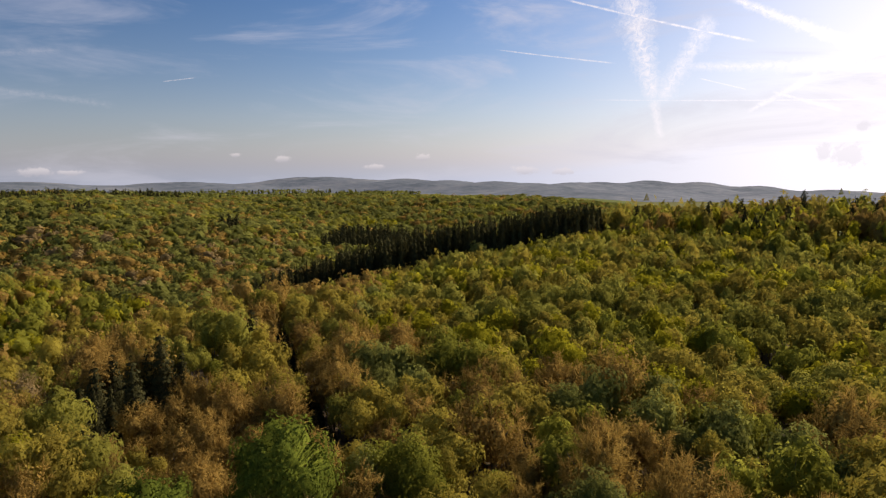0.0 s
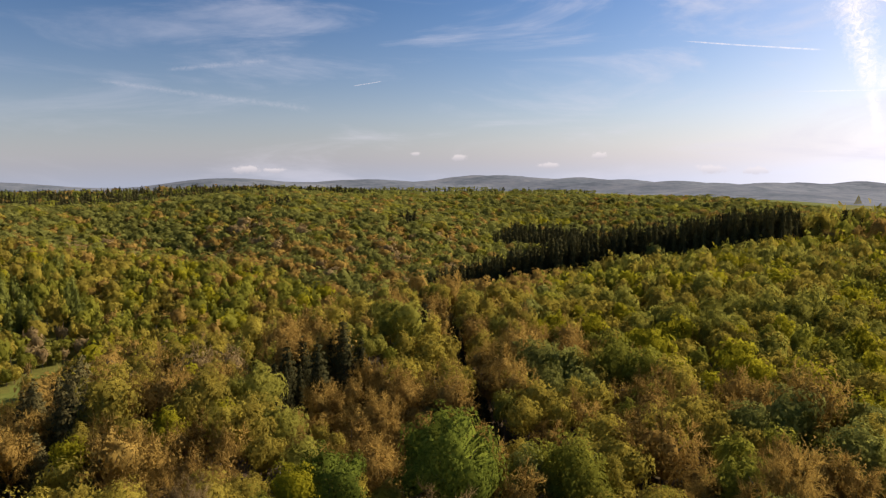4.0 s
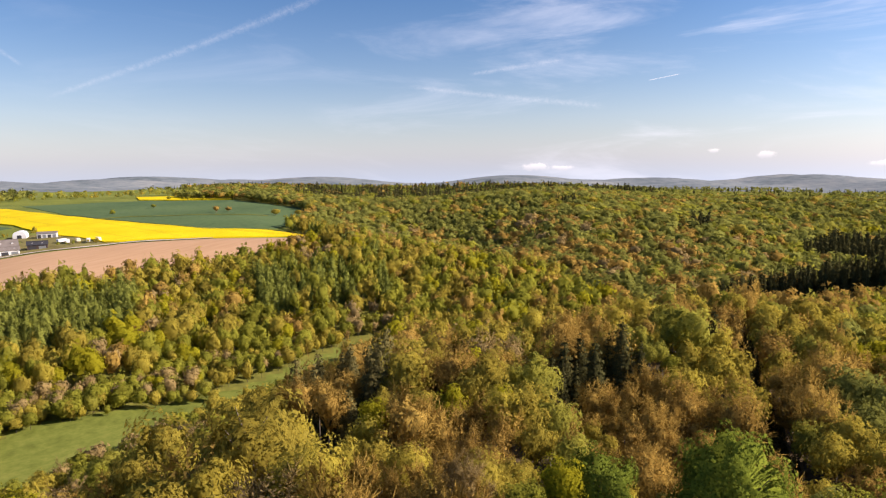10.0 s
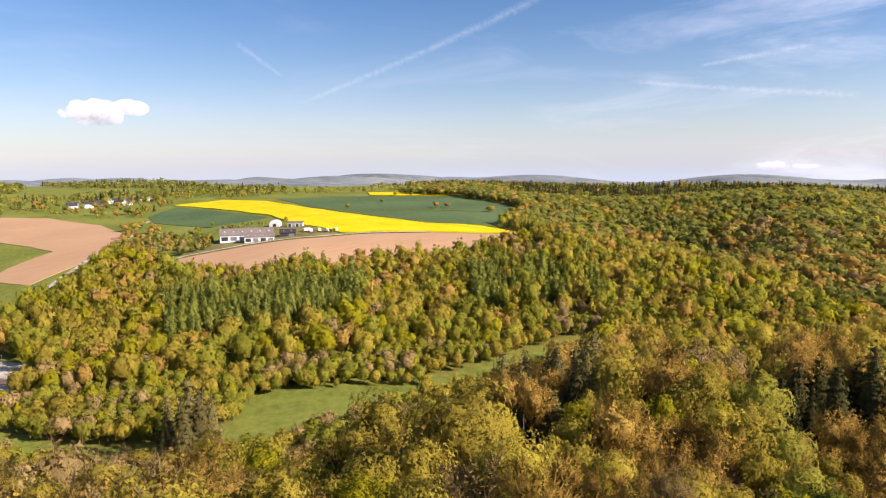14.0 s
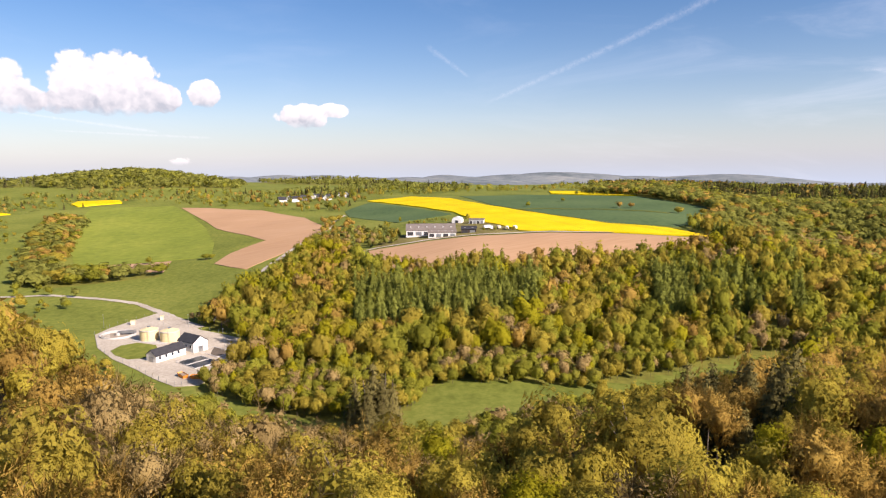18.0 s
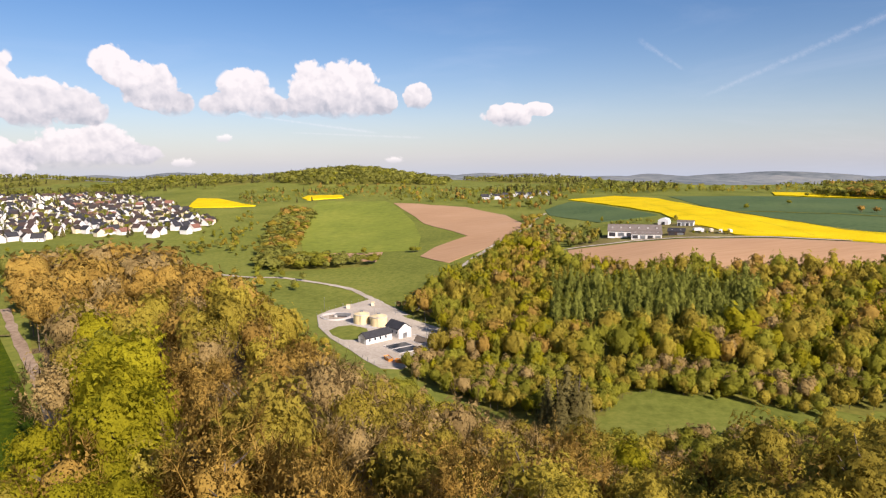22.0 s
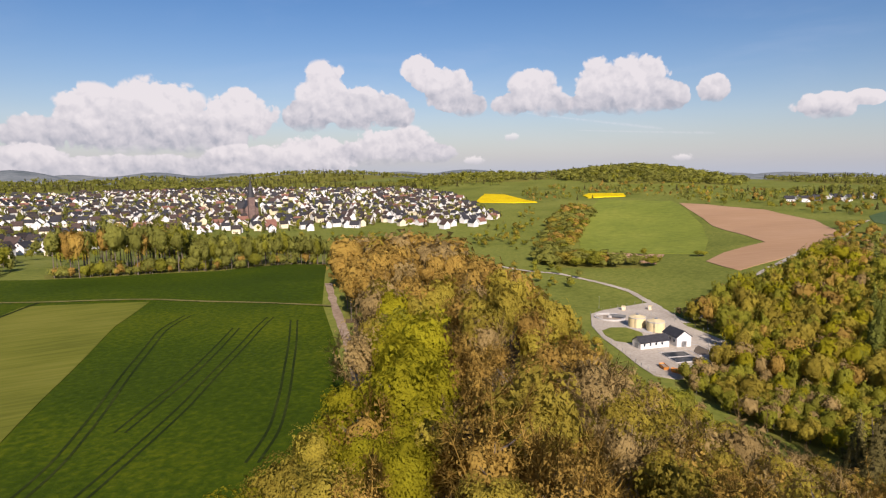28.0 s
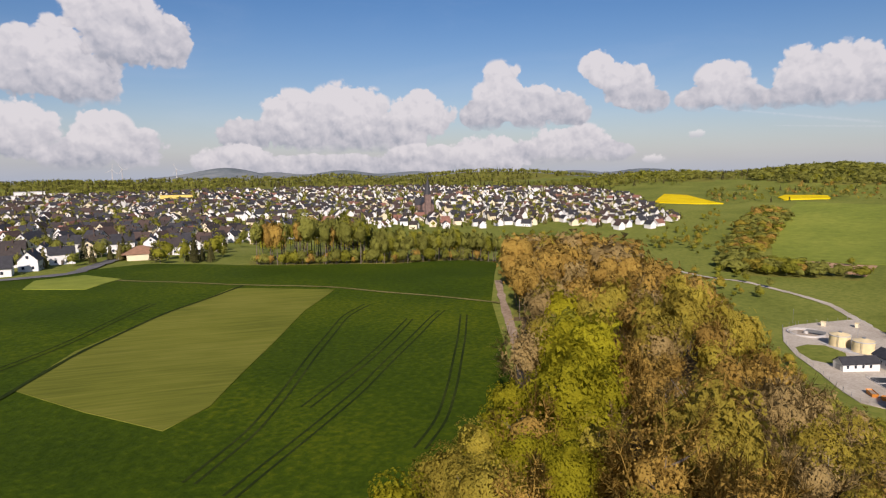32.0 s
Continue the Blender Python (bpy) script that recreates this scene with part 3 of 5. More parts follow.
VALLEY_GRASS = spots((59, 226), (52, 252), (46, 290), (44, 300), (44.5, 306), (48, 285), (53, 262), (60, 238))
GAPS = [VALLEY_GRASS]
WOODS = [
    # outline, spacing, tree height, kinds with their shares (None: by bearing)
    (RIDE, 2.0, 7.0, {"dark": 5, "dusky": 1}),
    (HEDGE_ROW, 8, 9.5, {"hill": 6, "olive": 2, "brown": 2, "green": 2}),
    (spots((127, 300), (136, 293), (139, 295), (139, 338), (126, 345)), 4.8, 14, {"hill": 8, "green": 3}),
    (spots((139, 295), (143, 296), (149, 302), (149, 318), (143, 350), (139, 345)), 6, 21, {"hill": 6, "brown": 2, "green": 1}),
    (spots((17, 285), (5, 292), (-13, 318), (-14, 345), (4, 325), (16, 312)), 3.9, 25, {"dark": 1}),
    (spots((-14, 330), (-50, 300), (-50, 440), (-33, 430), (-14, 390)), 7, 20, {"olive": 5, "green": 3, "dark": 2, "brown": 2, "fresh": 1}),
    (spots((66, 306), (83, 296), (83, 372), (66, 378)), 5.6, 18, {"needle": 9, "green": 1}),
    (spots((45, 330), (56, 315), (57, 395), (46, 405)), 5.6, 18, {"needle": 8, "green": 2, "olive": 1}),
    (spots((31, 97), (31, 107), (17, 142), (16.5, 131)), 4.0, 15.5, {"dark": 3, "pale": 4}),
    (spots((45, 98), (53.6, 92), (54, 122), (45, 134)), 5.2, 16.5, {"dusky": 4, "brown": 2}),
    (spots((12.4, 64), (26, 62), (30, 96), (16.5, 130), (14.5, 112)), 4.4, 11, {"brown": 9, "olive": 2}),
    (spots((-50, 105), (-6, 110), (7, 150), (6, 250), (4, 284), (-14, 325), (-50, 315)), 5.0, 13, {"pale": 4, "olive": 5, "fresh": 3, "green": 2}),
    (spots((117, 62), (124, 62), (123, 120), (121.5, 165), (119.5, 135), (118, 100)), 7.2, 16, {"fresh": 9, "green": 1}),
    (spots((48, 24), (140, 24), (138, 66), (130, 84), (126.1, 100), (124, 125), (125, 163), (126.2, 206), (126.7, 310), (120, 300), (112, 290), (109, 250), (106.7, 194), (104, 162), (101.4, 150), (97, 160), (92, 150), (88, 135), (83, 137), (78, 138), (72, 112), (66, 110), (60, 100), (55, 102), (53, 130), (50, 180)), 8.8, 16, None),
    (spots((-50, 24), (48, 24), (50, 180), (49, 245), (43, 300), (30, 250), (18, 262), (5, 290), (-14, 330), (-50, 320)), 5.2, 14, None),
    (spots((53, 130), (55, 106), (60, 103), (66, 114), (72, 116), (78, 142), (83, 141), (88, 139), (92, 154), (97, 164), (101.4, 154), (104, 166), (107, 200), (104, 222), (100, 226), (95, 214), (88, 187), (82, 176), (76, 180), (70.3, 192), (64.8, 210), (59, 222), (49, 256), (50, 185)), 5.2, 7.5, {"olive": 3, "green": 3, "grey": 2, "pale": 1}),
    (spots((58, 248), (64, 243), (76, 237), (80, 200), (90, 215), (97, 253), (95.5, 268), (88, 262), (78, 258), (66, 262), (52, 292), (46, 315), (45, 305), (50, 285)), 4.6, 8.5, {"olive": 3, "green": 5, "fresh": 1, "grey": 2, "pale": 1}),
    (spots((43, 310), (45, 395), (48.5, 455), (51, 468), (55, 458), (58.4, 436), (63, 423), (68, 403), (73, 401), (78, 409), (81, 427), (82, 480), (85.5, 550), (86, 545), (89, 446), (92.2, 425), (96, 352), (92.7, 326), (92.3, 300), (94.2, 271), (90, 262), (76, 255), (64, 258), (52, 290)), 6.8, 14, {"green": 6, "olive": 9, "fresh": 3, "brown": 2, "grey": 1}),
    # spur that faces the sun: brighter kinds stand in for its light
    (spots((44, 300), (30, 284), (17, 284), (17, 300), (30, 415), (36, 430), (43, 458), (48.5, 480), (48, 455), (45, 395)), 7.0, 13, {"olive": 4, "brown": 2, "green": 4, "fresh": 2}),
    # hill foot: brown and duller kinds put its shaded look into colour
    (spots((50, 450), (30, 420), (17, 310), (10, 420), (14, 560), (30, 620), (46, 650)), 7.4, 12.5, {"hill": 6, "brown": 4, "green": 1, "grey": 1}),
    (spots((19.2, 600), (17.7, 600), (17.7, 645), (19.2, 645)), 6, 14, {"dark": 1}),
    (spots((31.2, 690), (28.4, 695), (28.4, 725), (31.2, 720)), 6.5, 13, {"dark": 2, "needle": 1}),
    (spots((11, 560), (2, 600), (2, 665), (9, 660)), 6, 17, {"dark": 1}),
    (spots((53, 985), (44, 985), (36, 1010), (30, 1100), (23, 1210), (20, 1340), (53, 1340)), 9, 15, {"dark": 6, "needle": 2}),
    (spots((10, 690), (4, 715), (4, 755), (10, 730)), 6, 13, {"pale": 3, "fresh": 2}),
    (spots((50.2, 500), (47.5, 490), (47, 540), (50, 575), (54, 590), (53.8, 560)), 6.5, 13, {"green": 4, "needle": 3, "olive": 2}),
    # main hill: the duller kind carries its half shade in the colour
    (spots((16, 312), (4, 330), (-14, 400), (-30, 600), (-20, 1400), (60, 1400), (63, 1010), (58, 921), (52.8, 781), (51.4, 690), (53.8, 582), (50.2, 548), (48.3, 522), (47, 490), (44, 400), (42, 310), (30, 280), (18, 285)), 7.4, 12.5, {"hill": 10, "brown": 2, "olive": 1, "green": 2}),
    (spots((92, 1340), (94.5, 1290), (100, 1240), (104.5, 1290), (107, 1400), (107, 1600), (103, 1800), (92, 1800)), 9, 13, {"hill": 9, "green": 2, "needle": 1}),
    (spots((110, 1480), (112, 1400), (118, 1400), (121, 1480), (121, 1650), (110, 1700)), 9, 13, {"hill": 6, "needle": 3, "green": 2}),
    (spots((107, 1640), (110, 1640), (110, 1720), (107, 1720)), 8, 13, {"dark": 3, "needle": 2}),
]


CROPS = [RAPE_FIELD, PLOUGHED, CROP_LEFT, CROP_RIGHT, RAPE_FAR, PLOUGHED_VALLEY, BRIGHT_FIELD, PLOUGHED_STRIP, RAPE_TOWN, RAPE_STRIP, YARD, CROP_NEAR]
OPEN_TREES = [
    # outline, how many, height, kinds
    (spots((109, 960), (108, 620), (113, 560), (115, 700), (111, 800)), 70, 8, {"olive": 3, "green": 3, "hill": 2}),
    (spots((104, 440), (113, 380), (114, 520), (106, 500)), 26, 7, {"olive": 3, "green": 3, "hill": 2}),
    (spots((99.2, 1030), (84, 800), (80, 1150), (97, 1230), (110, 1250), (110, 1010)), 420, 10, {"hill": 5, "olive": 2, "green": 3, "brown": 4, "dark": 1}),
    (spots((83.5, 480), (82.5, 640), (85, 680), (86.5, 600), (86, 520)), 60, 9, {"brown": 4, "olive": 3, "hill": 2}),
    (spots((81.5, 485), (80, 640), (76.5, 645), (76.8, 635), (79.5, 620), (80.8, 485)), 30, 6, {"hill": 3, "olive": 3, "green": 2}),
    (spots((84, 1020), (62, 1100), (58, 950), (56, 940), (60, 1200), (84, 1200)), 170, 12, {"olive": 3, "green": 3, "hill": 3, "pale": 2}),
    (spots((70, 760), (58, 760), (57, 770), (70, 775)), 9, 7, {"green": 3, "olive": 1}),
    (spots((71.5, 522), (67.8, 522), (67.8, 528), (71.5, 527)), 9, 4, {"green": 2, "olive": 2}),
    (spots((82.5, 490), (79, 500), (78.6, 560), (82, 600), (84, 600), (83.5, 490)), 110, 8, {"hill": 4, "olive": 3, "grey": 2}),
    (spots((78, 600), (70, 598), (70, 612), (78, 618)), 22, 5, {"olive": 3, "hill": 3}),
    (spots((72, 640), (70.5, 640), (70.5, 648), (72, 648)), 3, 7, {"green": 1}),
    (VILLAGE, 3600, 10, {"hill": 6, "green": 2, "dark": 5, "dusky": 2}),
    (spots((126.5, 314), (127, 305), (136, 294.5), (143, 296), (149.5, 302), (150, 306), (143, 303), (136, 301), (128, 312)), 260, 7, {"hill": 5, "green": 3, "brown": 2}),
    (spots((127, 335), (150, 320), (152, 345), (147, 560), (139, 640), (128, 700), (120, 700), (115, 650), (120, 420)), 110, 9, {"olive": 3, "green": 4, "hill": 3}),
    (spots((152, 318), (158, 322), (158, 333), (152, 340)), 12, 11, {"dark": 5, "green": 2}),
    (spots((60, 236), (64, 238), (76, 236), (78, 212), (80, 214), (77, 245), (62, 250)), 60, 7, {"olive": 2, "green": 3, "pale": 1}),
    (spots((99, 248), (104, 252), (105.4, 340), (104.5, 345), (103.8, 298), (101.9, 262), (99.6, 252)), 26, 5, {"olive": 3, "grey": 2, "pale": 2, "green": 1}),
    (spots((96.3, 347), (93, 326), (91, 330), (93, 400), (97, 370)), 30, 7, {"olive": 3, "grey": 2, "pale": 2, "green": 2}),
]


def far_wood(x, y):
    """Where the hills far off carry woods."""
    a = np.degrees(np.arctan2(-x, y))
    patch = np.sin(x / 170 + 1.7 * np.sin(y / 260)) + np.sin(y / 140 + 1.3 * np.sin(x / 210))
    return patch > np.where((a < 62) | (a > 112), -0.6, 0.55)


def ground_sheet():
    a = np.radians(np.concatenate((np.arange(-60, 185, 0.75), np.arange(185, 300, 5.0))))
    d = np.concatenate((np.concatenate(((0.05,), np.linspace(0, 120, 25)[1:])), 120 * 1.026 ** np.arange(1, 146)))
    aa, dd = np.meshgrid(a, d, indexing="ij")
    x, y = -dd * np.sin(aa), dd * np.cos(aa)
    verts = np.stack((x, y, height(x, y)), -1).reshape(-1, 3)
    rows, cols = len(a), len(d)
    i, j = np.meshgrid(np.arange(rows), np.arange(cols - 1), indexing="ij")
    i2 = (i + 1) % rows
    faces = np.stack((i * cols + j, i * cols + j + 1, i2 * cols + j + 1, i2 * cols + j), -1).reshape(-1, 4)
    mid = verts[faces].mean(1)
    wood = forest_floor_at(mid[:, 0], mid[:, 1])
    far = np.hypot(mid[:, 0], mid[:, 1])
    wood |= (far > 1400) & far_wood(mid[:, 0], mid[:, 1])
    # land beyond 2300 m takes the blue-grey tone with haze in it
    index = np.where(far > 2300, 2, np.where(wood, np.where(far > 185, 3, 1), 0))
    quarter = rows // 4
    faces = np.vstack((faces, [(0, quarter * cols, 2 * quarter * cols, 3 * quarter * cols)]))
    index = np.append(index, 1)
    me = mesh_of("ground", verts, faces, (GRASS, LITTER, HAZED_LAND, UNDERGROWTH), index)
    ob = new("ground", me)
    return tagged(ob, "rolling grassy and wooded land reaching the horizon", "ground", kind="structure")


# pale blue-grey: the haze over the far hills is mixed into this colour
HAZED_LAND = earthy("far_hazed_land", (0.1, 0.12, 0.125), (0.165, 0.185, 0.19), (0.24, 0.245, 0.23), 0.02, 0.003)
ground_sheet()


def sheet(name, poly, mat, lift, label, category, step=9.0, kind="structure"):
    """A field or yard that follows the ground, a little above it, with an edge going down."""
    from mathutils import geometry
    poly = [Vector(p) for p in poly]
    rim = []
    for p, q in zip(poly, poly[1:] + poly[:1]):
        parts = max(1, int((q - p).length / step))
        rim += [p.lerp(q, k / parts) for k in range(parts)]
    arr = np.array([tuple(p) for p in rim])
    low, high = arr.min(0), arr.max(0)
    gx, gy = np.meshgrid(np.arange(low[0], high[0], step), np.arange(low[1], high[1], step))
    keep = inside(arr, gx, gy)
    points = rim + [Vector((x, y)) for x, y in zip(gx[keep], gy[keep])]
    edges = [(k, (k + 1) % len(rim)) for k in range(len(rim))]
    verts, _, faces, *_ = geometry.delaunay_2d_cdt(points, edges, [], 1, 0.01)
    flat = np.array([tuple(v) for v in verts])
    top = np.column_stack((flat, height(flat[:, 0], flat[:, 1]) + lift))
    m = len(rim)
    skirt = arr
    base = len(top)
    low_ring = np.column_stack((skirt, height(skirt[:, 0], skirt[:, 1]) - 0.3))
    high_ring = np.column_stack((skirt, height(skirt[:, 0], skirt[:, 1]) + lift))
    tris = [tuple(f) if (verts[f[1]] - verts[f[0]]).cross(verts[f[2]] - verts[f[0]]) > 0 else tuple(f)[::-1] for f in faces if len(f) == 3]
    for k in range(m):
        k2 = (k + 1) % m
        tris += [(base + k, base + k2, base + m + k2), (base + k, base + m + k2, base + m + k)]
    me = mesh_of(name, np.vstack((top, low_ring, high_ring)), np.array(tris), (mat,))
    return tagged(new(name, me), label, category, kind=kind)


sheet("rape_field", RAPE_FIELD, RAPE, 1.0, "bright yellow rape field in full blossom on the plateau", "field")
sheet("ploughed_field", PLOUGHED, SOIL, 0.3, "bare reddish-brown ploughed field above the wooded slope", "field")
sheet("crop_field", CROP_LEFT, DEEP_CROP, 0.35, "bluish-green young crop field beside the rape", "field")
sheet("crop_field", CROP_RIGHT, DEEP_CROP, 0.35, "broad bluish-green crop field behind the rape", "field")
sheet("rape_field", RAPE_FAR, RAPE, 1.2, "narrow far strip of yellow rape", "field")
sheet("ploughed_field", PLOUGHED_VALLEY, SOIL, 0.4, "bare brown ploughed field with a hooked corner on the valley side", "field")
sheet("crop_field", BRIGHT_FIELD, BRIGHT_CROP, 0.4, "bright green crop field on the gentle valley side", "field")
sheet("ploughed_field", PLOUGHED_STRIP, SOIL, 0.5, "narrow strip of bare brown soil below the green crop", "field")
sheet("rape_field", RAPE_TOWN, RAPE, 1.4, "yellow rape field at the edge of the village", "field")
sheet("rape_field", RAPE_STRIP, RAPE, 1.4, "thin yellow rape strip below the wooded hill", "field")
sheet("crop_field", CROP_NEAR, CROP, 0.3, "dark green winter wheat field with tractor tracks", "field", 6)
sheet("crop_field", PALE_STRIP, STUBBLE, 0.42, "paler green crop strip within the dark wheat field", "field", 5)
sheet("yard", YARD, GRAVEL, 0.22, "pale gravel yard of the treatment works", "yard", 5)

# ---- trees ----
def facets(rng, place, way, size, slim=1.0, jitter=0.33):
    """One triangle at each place, turned roughly outwards."""
    count = len(place)
    normal = way + rng.normal(size=(count, 3)) * jitter
    normal /= np.linalg.norm(normal, axis=1)[:, None]
    side = np.cross(normal, rng.normal(size=(count, 3)))
    side /= np.linalg.norm(side, axis=1)[:, None]
    other = np.cross(normal, side)
    s = (size * rng.uniform(0.6, 1.35, count))[:, None]
    corners = (place + side * s, place - side * s * 0.5 + other * s * 0.87 * slim, place - side * s * 0.5 - other * s * 0.87 * slim)
    soft = way * 0.84 + normal * 0.42 + (0, 0, 0.18)
    return np.stack((np.stack(corners, 1).reshape(-1, 3), np.repeat(soft, 3, 0)))


def globe(fineness):
    bm = bmesh.new()
    bmesh.ops.create_icosphere(bm, subdivisions=fineness, radius=1)
    verts = np.array([v.co for v in bm.verts])
    faces = np.array([[v.index for v in f.verts] for f in bm.faces])
    bm.free()
    return verts, faces


GLOBES = {k: globe(k) for k in (1, 2, 3)}


def heart(rng, centres, radius, fineness, shrink):
    """The dense inside of a crown, lumpy like its outline."""
    way, faces = GLOBES[fineness]
    along = way @ centres.T
    gap = along ** 2 - (centres ** 2).sum(1)[None] + radius[None] ** 2
    reach = np.where(gap > 0, along + np.sqrt(np.maximum(gap, 0)), 0.25)
    best = reach.argmax(1)
    far = np.maximum(reach.max(1), 0.3) * shrink * rng.uniform(0.88, 1.06, len(way))
    place = way * far[:, None]
    out = place - centres[best] * 0.6
    out = out / np.linalg.norm(out, axis=1)[:, None] * 0.6 + way * 0.5
    return np.stack((place[faces].reshape(-1, 3), out[faces].reshape(-1, 3)))


def leaf_cloud(rng, count, size, lumps, inner=0.1, low=-0.85, core=0.88, fineness=2, reach=(0.3, 0.62), girth=(0.34, 0.5)):
    """Loose leaves round several lumps: a broad crown of radius 1 and height about 2, centred at 0."""
    centres = rng.normal(size=(lumps, 3))
    centres /= np.linalg.norm(centres, axis=1)[:, None]
    centres *= (rng.uniform(*reach, lumps))[:, None]
    centres[:, 2] = centres[:, 2] * 0.9 + 0.03
    radius = rng.uniform(*girth, lumps)
    which = rng.integers(0, lumps, count)
    way = rng.normal(size=(count, 3))
    way[:, 2] += 0.3
    way /= np.linalg.norm(way, axis=1)[:, None]
    depth = np.where(rng.random(count) < inner, rng.uniform(0.4, 0.9, count), rng.uniform(0.88, 1.08, count))
    place = centres[which] + way * (radius[which] * depth)[:, None]
    place[:, 2] = np.maximum(place[:, 2], low + rng.uniform(0, 0.3, count))
    whole = place / np.maximum(np.linalg.norm(place, axis=1), 0.05)[:, None]
    way = way * 0.55 + whole * 0.65
    way /= np.linalg.norm(way, axis=1)[:, None]
    parts = [facets(rng, place, way, size)]
    if core:
        parts.append(heart(rng, centres, radius, fineness, core))
    return np.concatenate(parts, 1)


def spruce_cloud(rng, count, size):
    """Drooping boughs in tiers round an upright axis, height 1 from the ground."""
    z = 1 - rng.random(count) ** 0.62 * 0.92
    tier = np.round(z * 15) / 15
    z = np.where(rng.random(count) < 0.7, tier, z)
    turn = rng.uniform(0, 2 * math.pi, count)
    reach = (1 - z) ** 0.72 * 0.215 * rng.uniform(0.55, 1.1, count) + 0.004
    place = np.column_stack((reach * np.cos(turn), reach * np.sin(turn), z - reach * 0.35))
    way = np.column_stack((np.cos(turn), np.sin(turn), np.full(count, 0.6)))
    leaves = facets(rng, place, way / np.linalg.norm(way, axis=1)[:, None], size)
    sides = 9
    t = np.arange(sides) * 2 * math.pi / sides
    low = np.column_stack((0.17 * np.cos(t), 0.17 * np.sin(t), np.full(sides, 0.1)))
    tip = np.tile((0, 0, 0.93), (sides, 1))
    cone = np.stack((low, np.roll(low, -1, 0), tip), 1).reshape(-1, 3)
    out = np.column_stack((cone[:, :2] * 6, np.full(len(cone), 0.4)))
    out[2::3] = (out[0::3] + out[1::3]) / 2
    return np.concatenate((leaves, np.stack((cone, out))), 1)


def twig_cloud(rng, limbs, count, size):
    """A crown of bare limbs that fork upwards into fine twigs: radius 1, height 2, centred at 0."""
    places, outs = [], []

    def rod(a, b, ra, rb):
        way = (b - a) / max(np.linalg.norm(b - a), 1e-6)
        u = np.cross(way, (0.31, 0.87, 0.37))
        u /= np.linalg.norm(u)
        v = np.cross(way, u)
        turn = [math.cos(k * 2.094) * u + math.sin(k * 2.094) * v for k in range(3)]
        for k in range(3):
            p, q = turn[k], turn[(k + 1) % 3]
            places.extend((a + p * ra, a + q * ra, b + q * rb, a + p * ra, b + q * rb, b + p * rb))
            outs.extend((p, q, q, p, q, p))

    tips = []
    for k in range(limbs):
        t = 2 * math.pi * (k + rng.uniform(-0.3, 0.3)) * 0.382
        z = rng.uniform(-0.1, 0.95)
        flat = math.sqrt(max(1 - z * z, 0)) * rng.uniform(0.75, 1.0)
        end = np.array((flat * math.cos(t), flat * math.sin(t), z)) * rng.uniform(0.78, 0.92)
        start = np.array((0, 0, rng.uniform(-1.05, -0.55)))
        middle = start * 0.45 + end * 0.55 + np.array((0, 0, -0.1)) + rng.normal(size=3) * 0.05
        rod(start, middle, 0.024, 0.015)
        rod(middle, end, 0.015, 0.005)
        for _ in range(7):
            w = rng.uniform(0, 1)
            root = middle * (1 - w) + end * w
            aim = end * 0.6 + np.array((0, 0, 0.5)) + rng.normal(size=3) * 0.55
            tip = root + aim / np.linalg.norm(aim) * rng.uniform(0.22, 0.42)
            rod(root, tip, 0.008, 0.003)
            tips.append((root, tip))
    roots = np.array([r for r, _ in tips])
    ends = np.array([e for _, e in tips])
    which = rng.integers(0, len(tips), count)
    w = rng.uniform(0.3, 1.0, count)[:, None]
    base = roots[which] * (1 - w) + ends[which] * w
    way = base / np.maximum(np.linalg.norm(base, axis=1), 0.2)[:, None]
    along = way * 0.6 + (0, 0, 0.35) + rng.normal(size=(count, 3)) * 0.75
    along /= np.linalg.norm(along, axis=1)[:, None]
    side = np.cross(along, rng.normal(size=(count, 3)))
    side /= np.linalg.norm(side, axis=1)[:, None]
    s = (size * rng.uniform(0.6, 1.4, count))[:, None]
    thin = np.stack((base + along * s, base - side * s * 0.036, base + side * s * 0.036), 1).reshape(-1, 3)
    twig_out = np.repeat(way * 0.8 + (0, 0, 0.25), 3, 0)
    return np.stack((np.concatenate((np.array(places), thin)), np.concatenate((np.array(outs) * 0.5 + np.array(places) * 0.7, twig_out))))


SPIKY = ("needle", "dark", "dusky")
BARE = ("brown", "grey")
RANGES = (70, 120, 190, 300, 520, 1000)
COUNTS = (6000, 1500, 520, 190, 76, 28, 12)
SIZES = (0.034, 0.066, 0.1, 0.145, 0.21, 0.32, 0.5)
SHAPES = {}
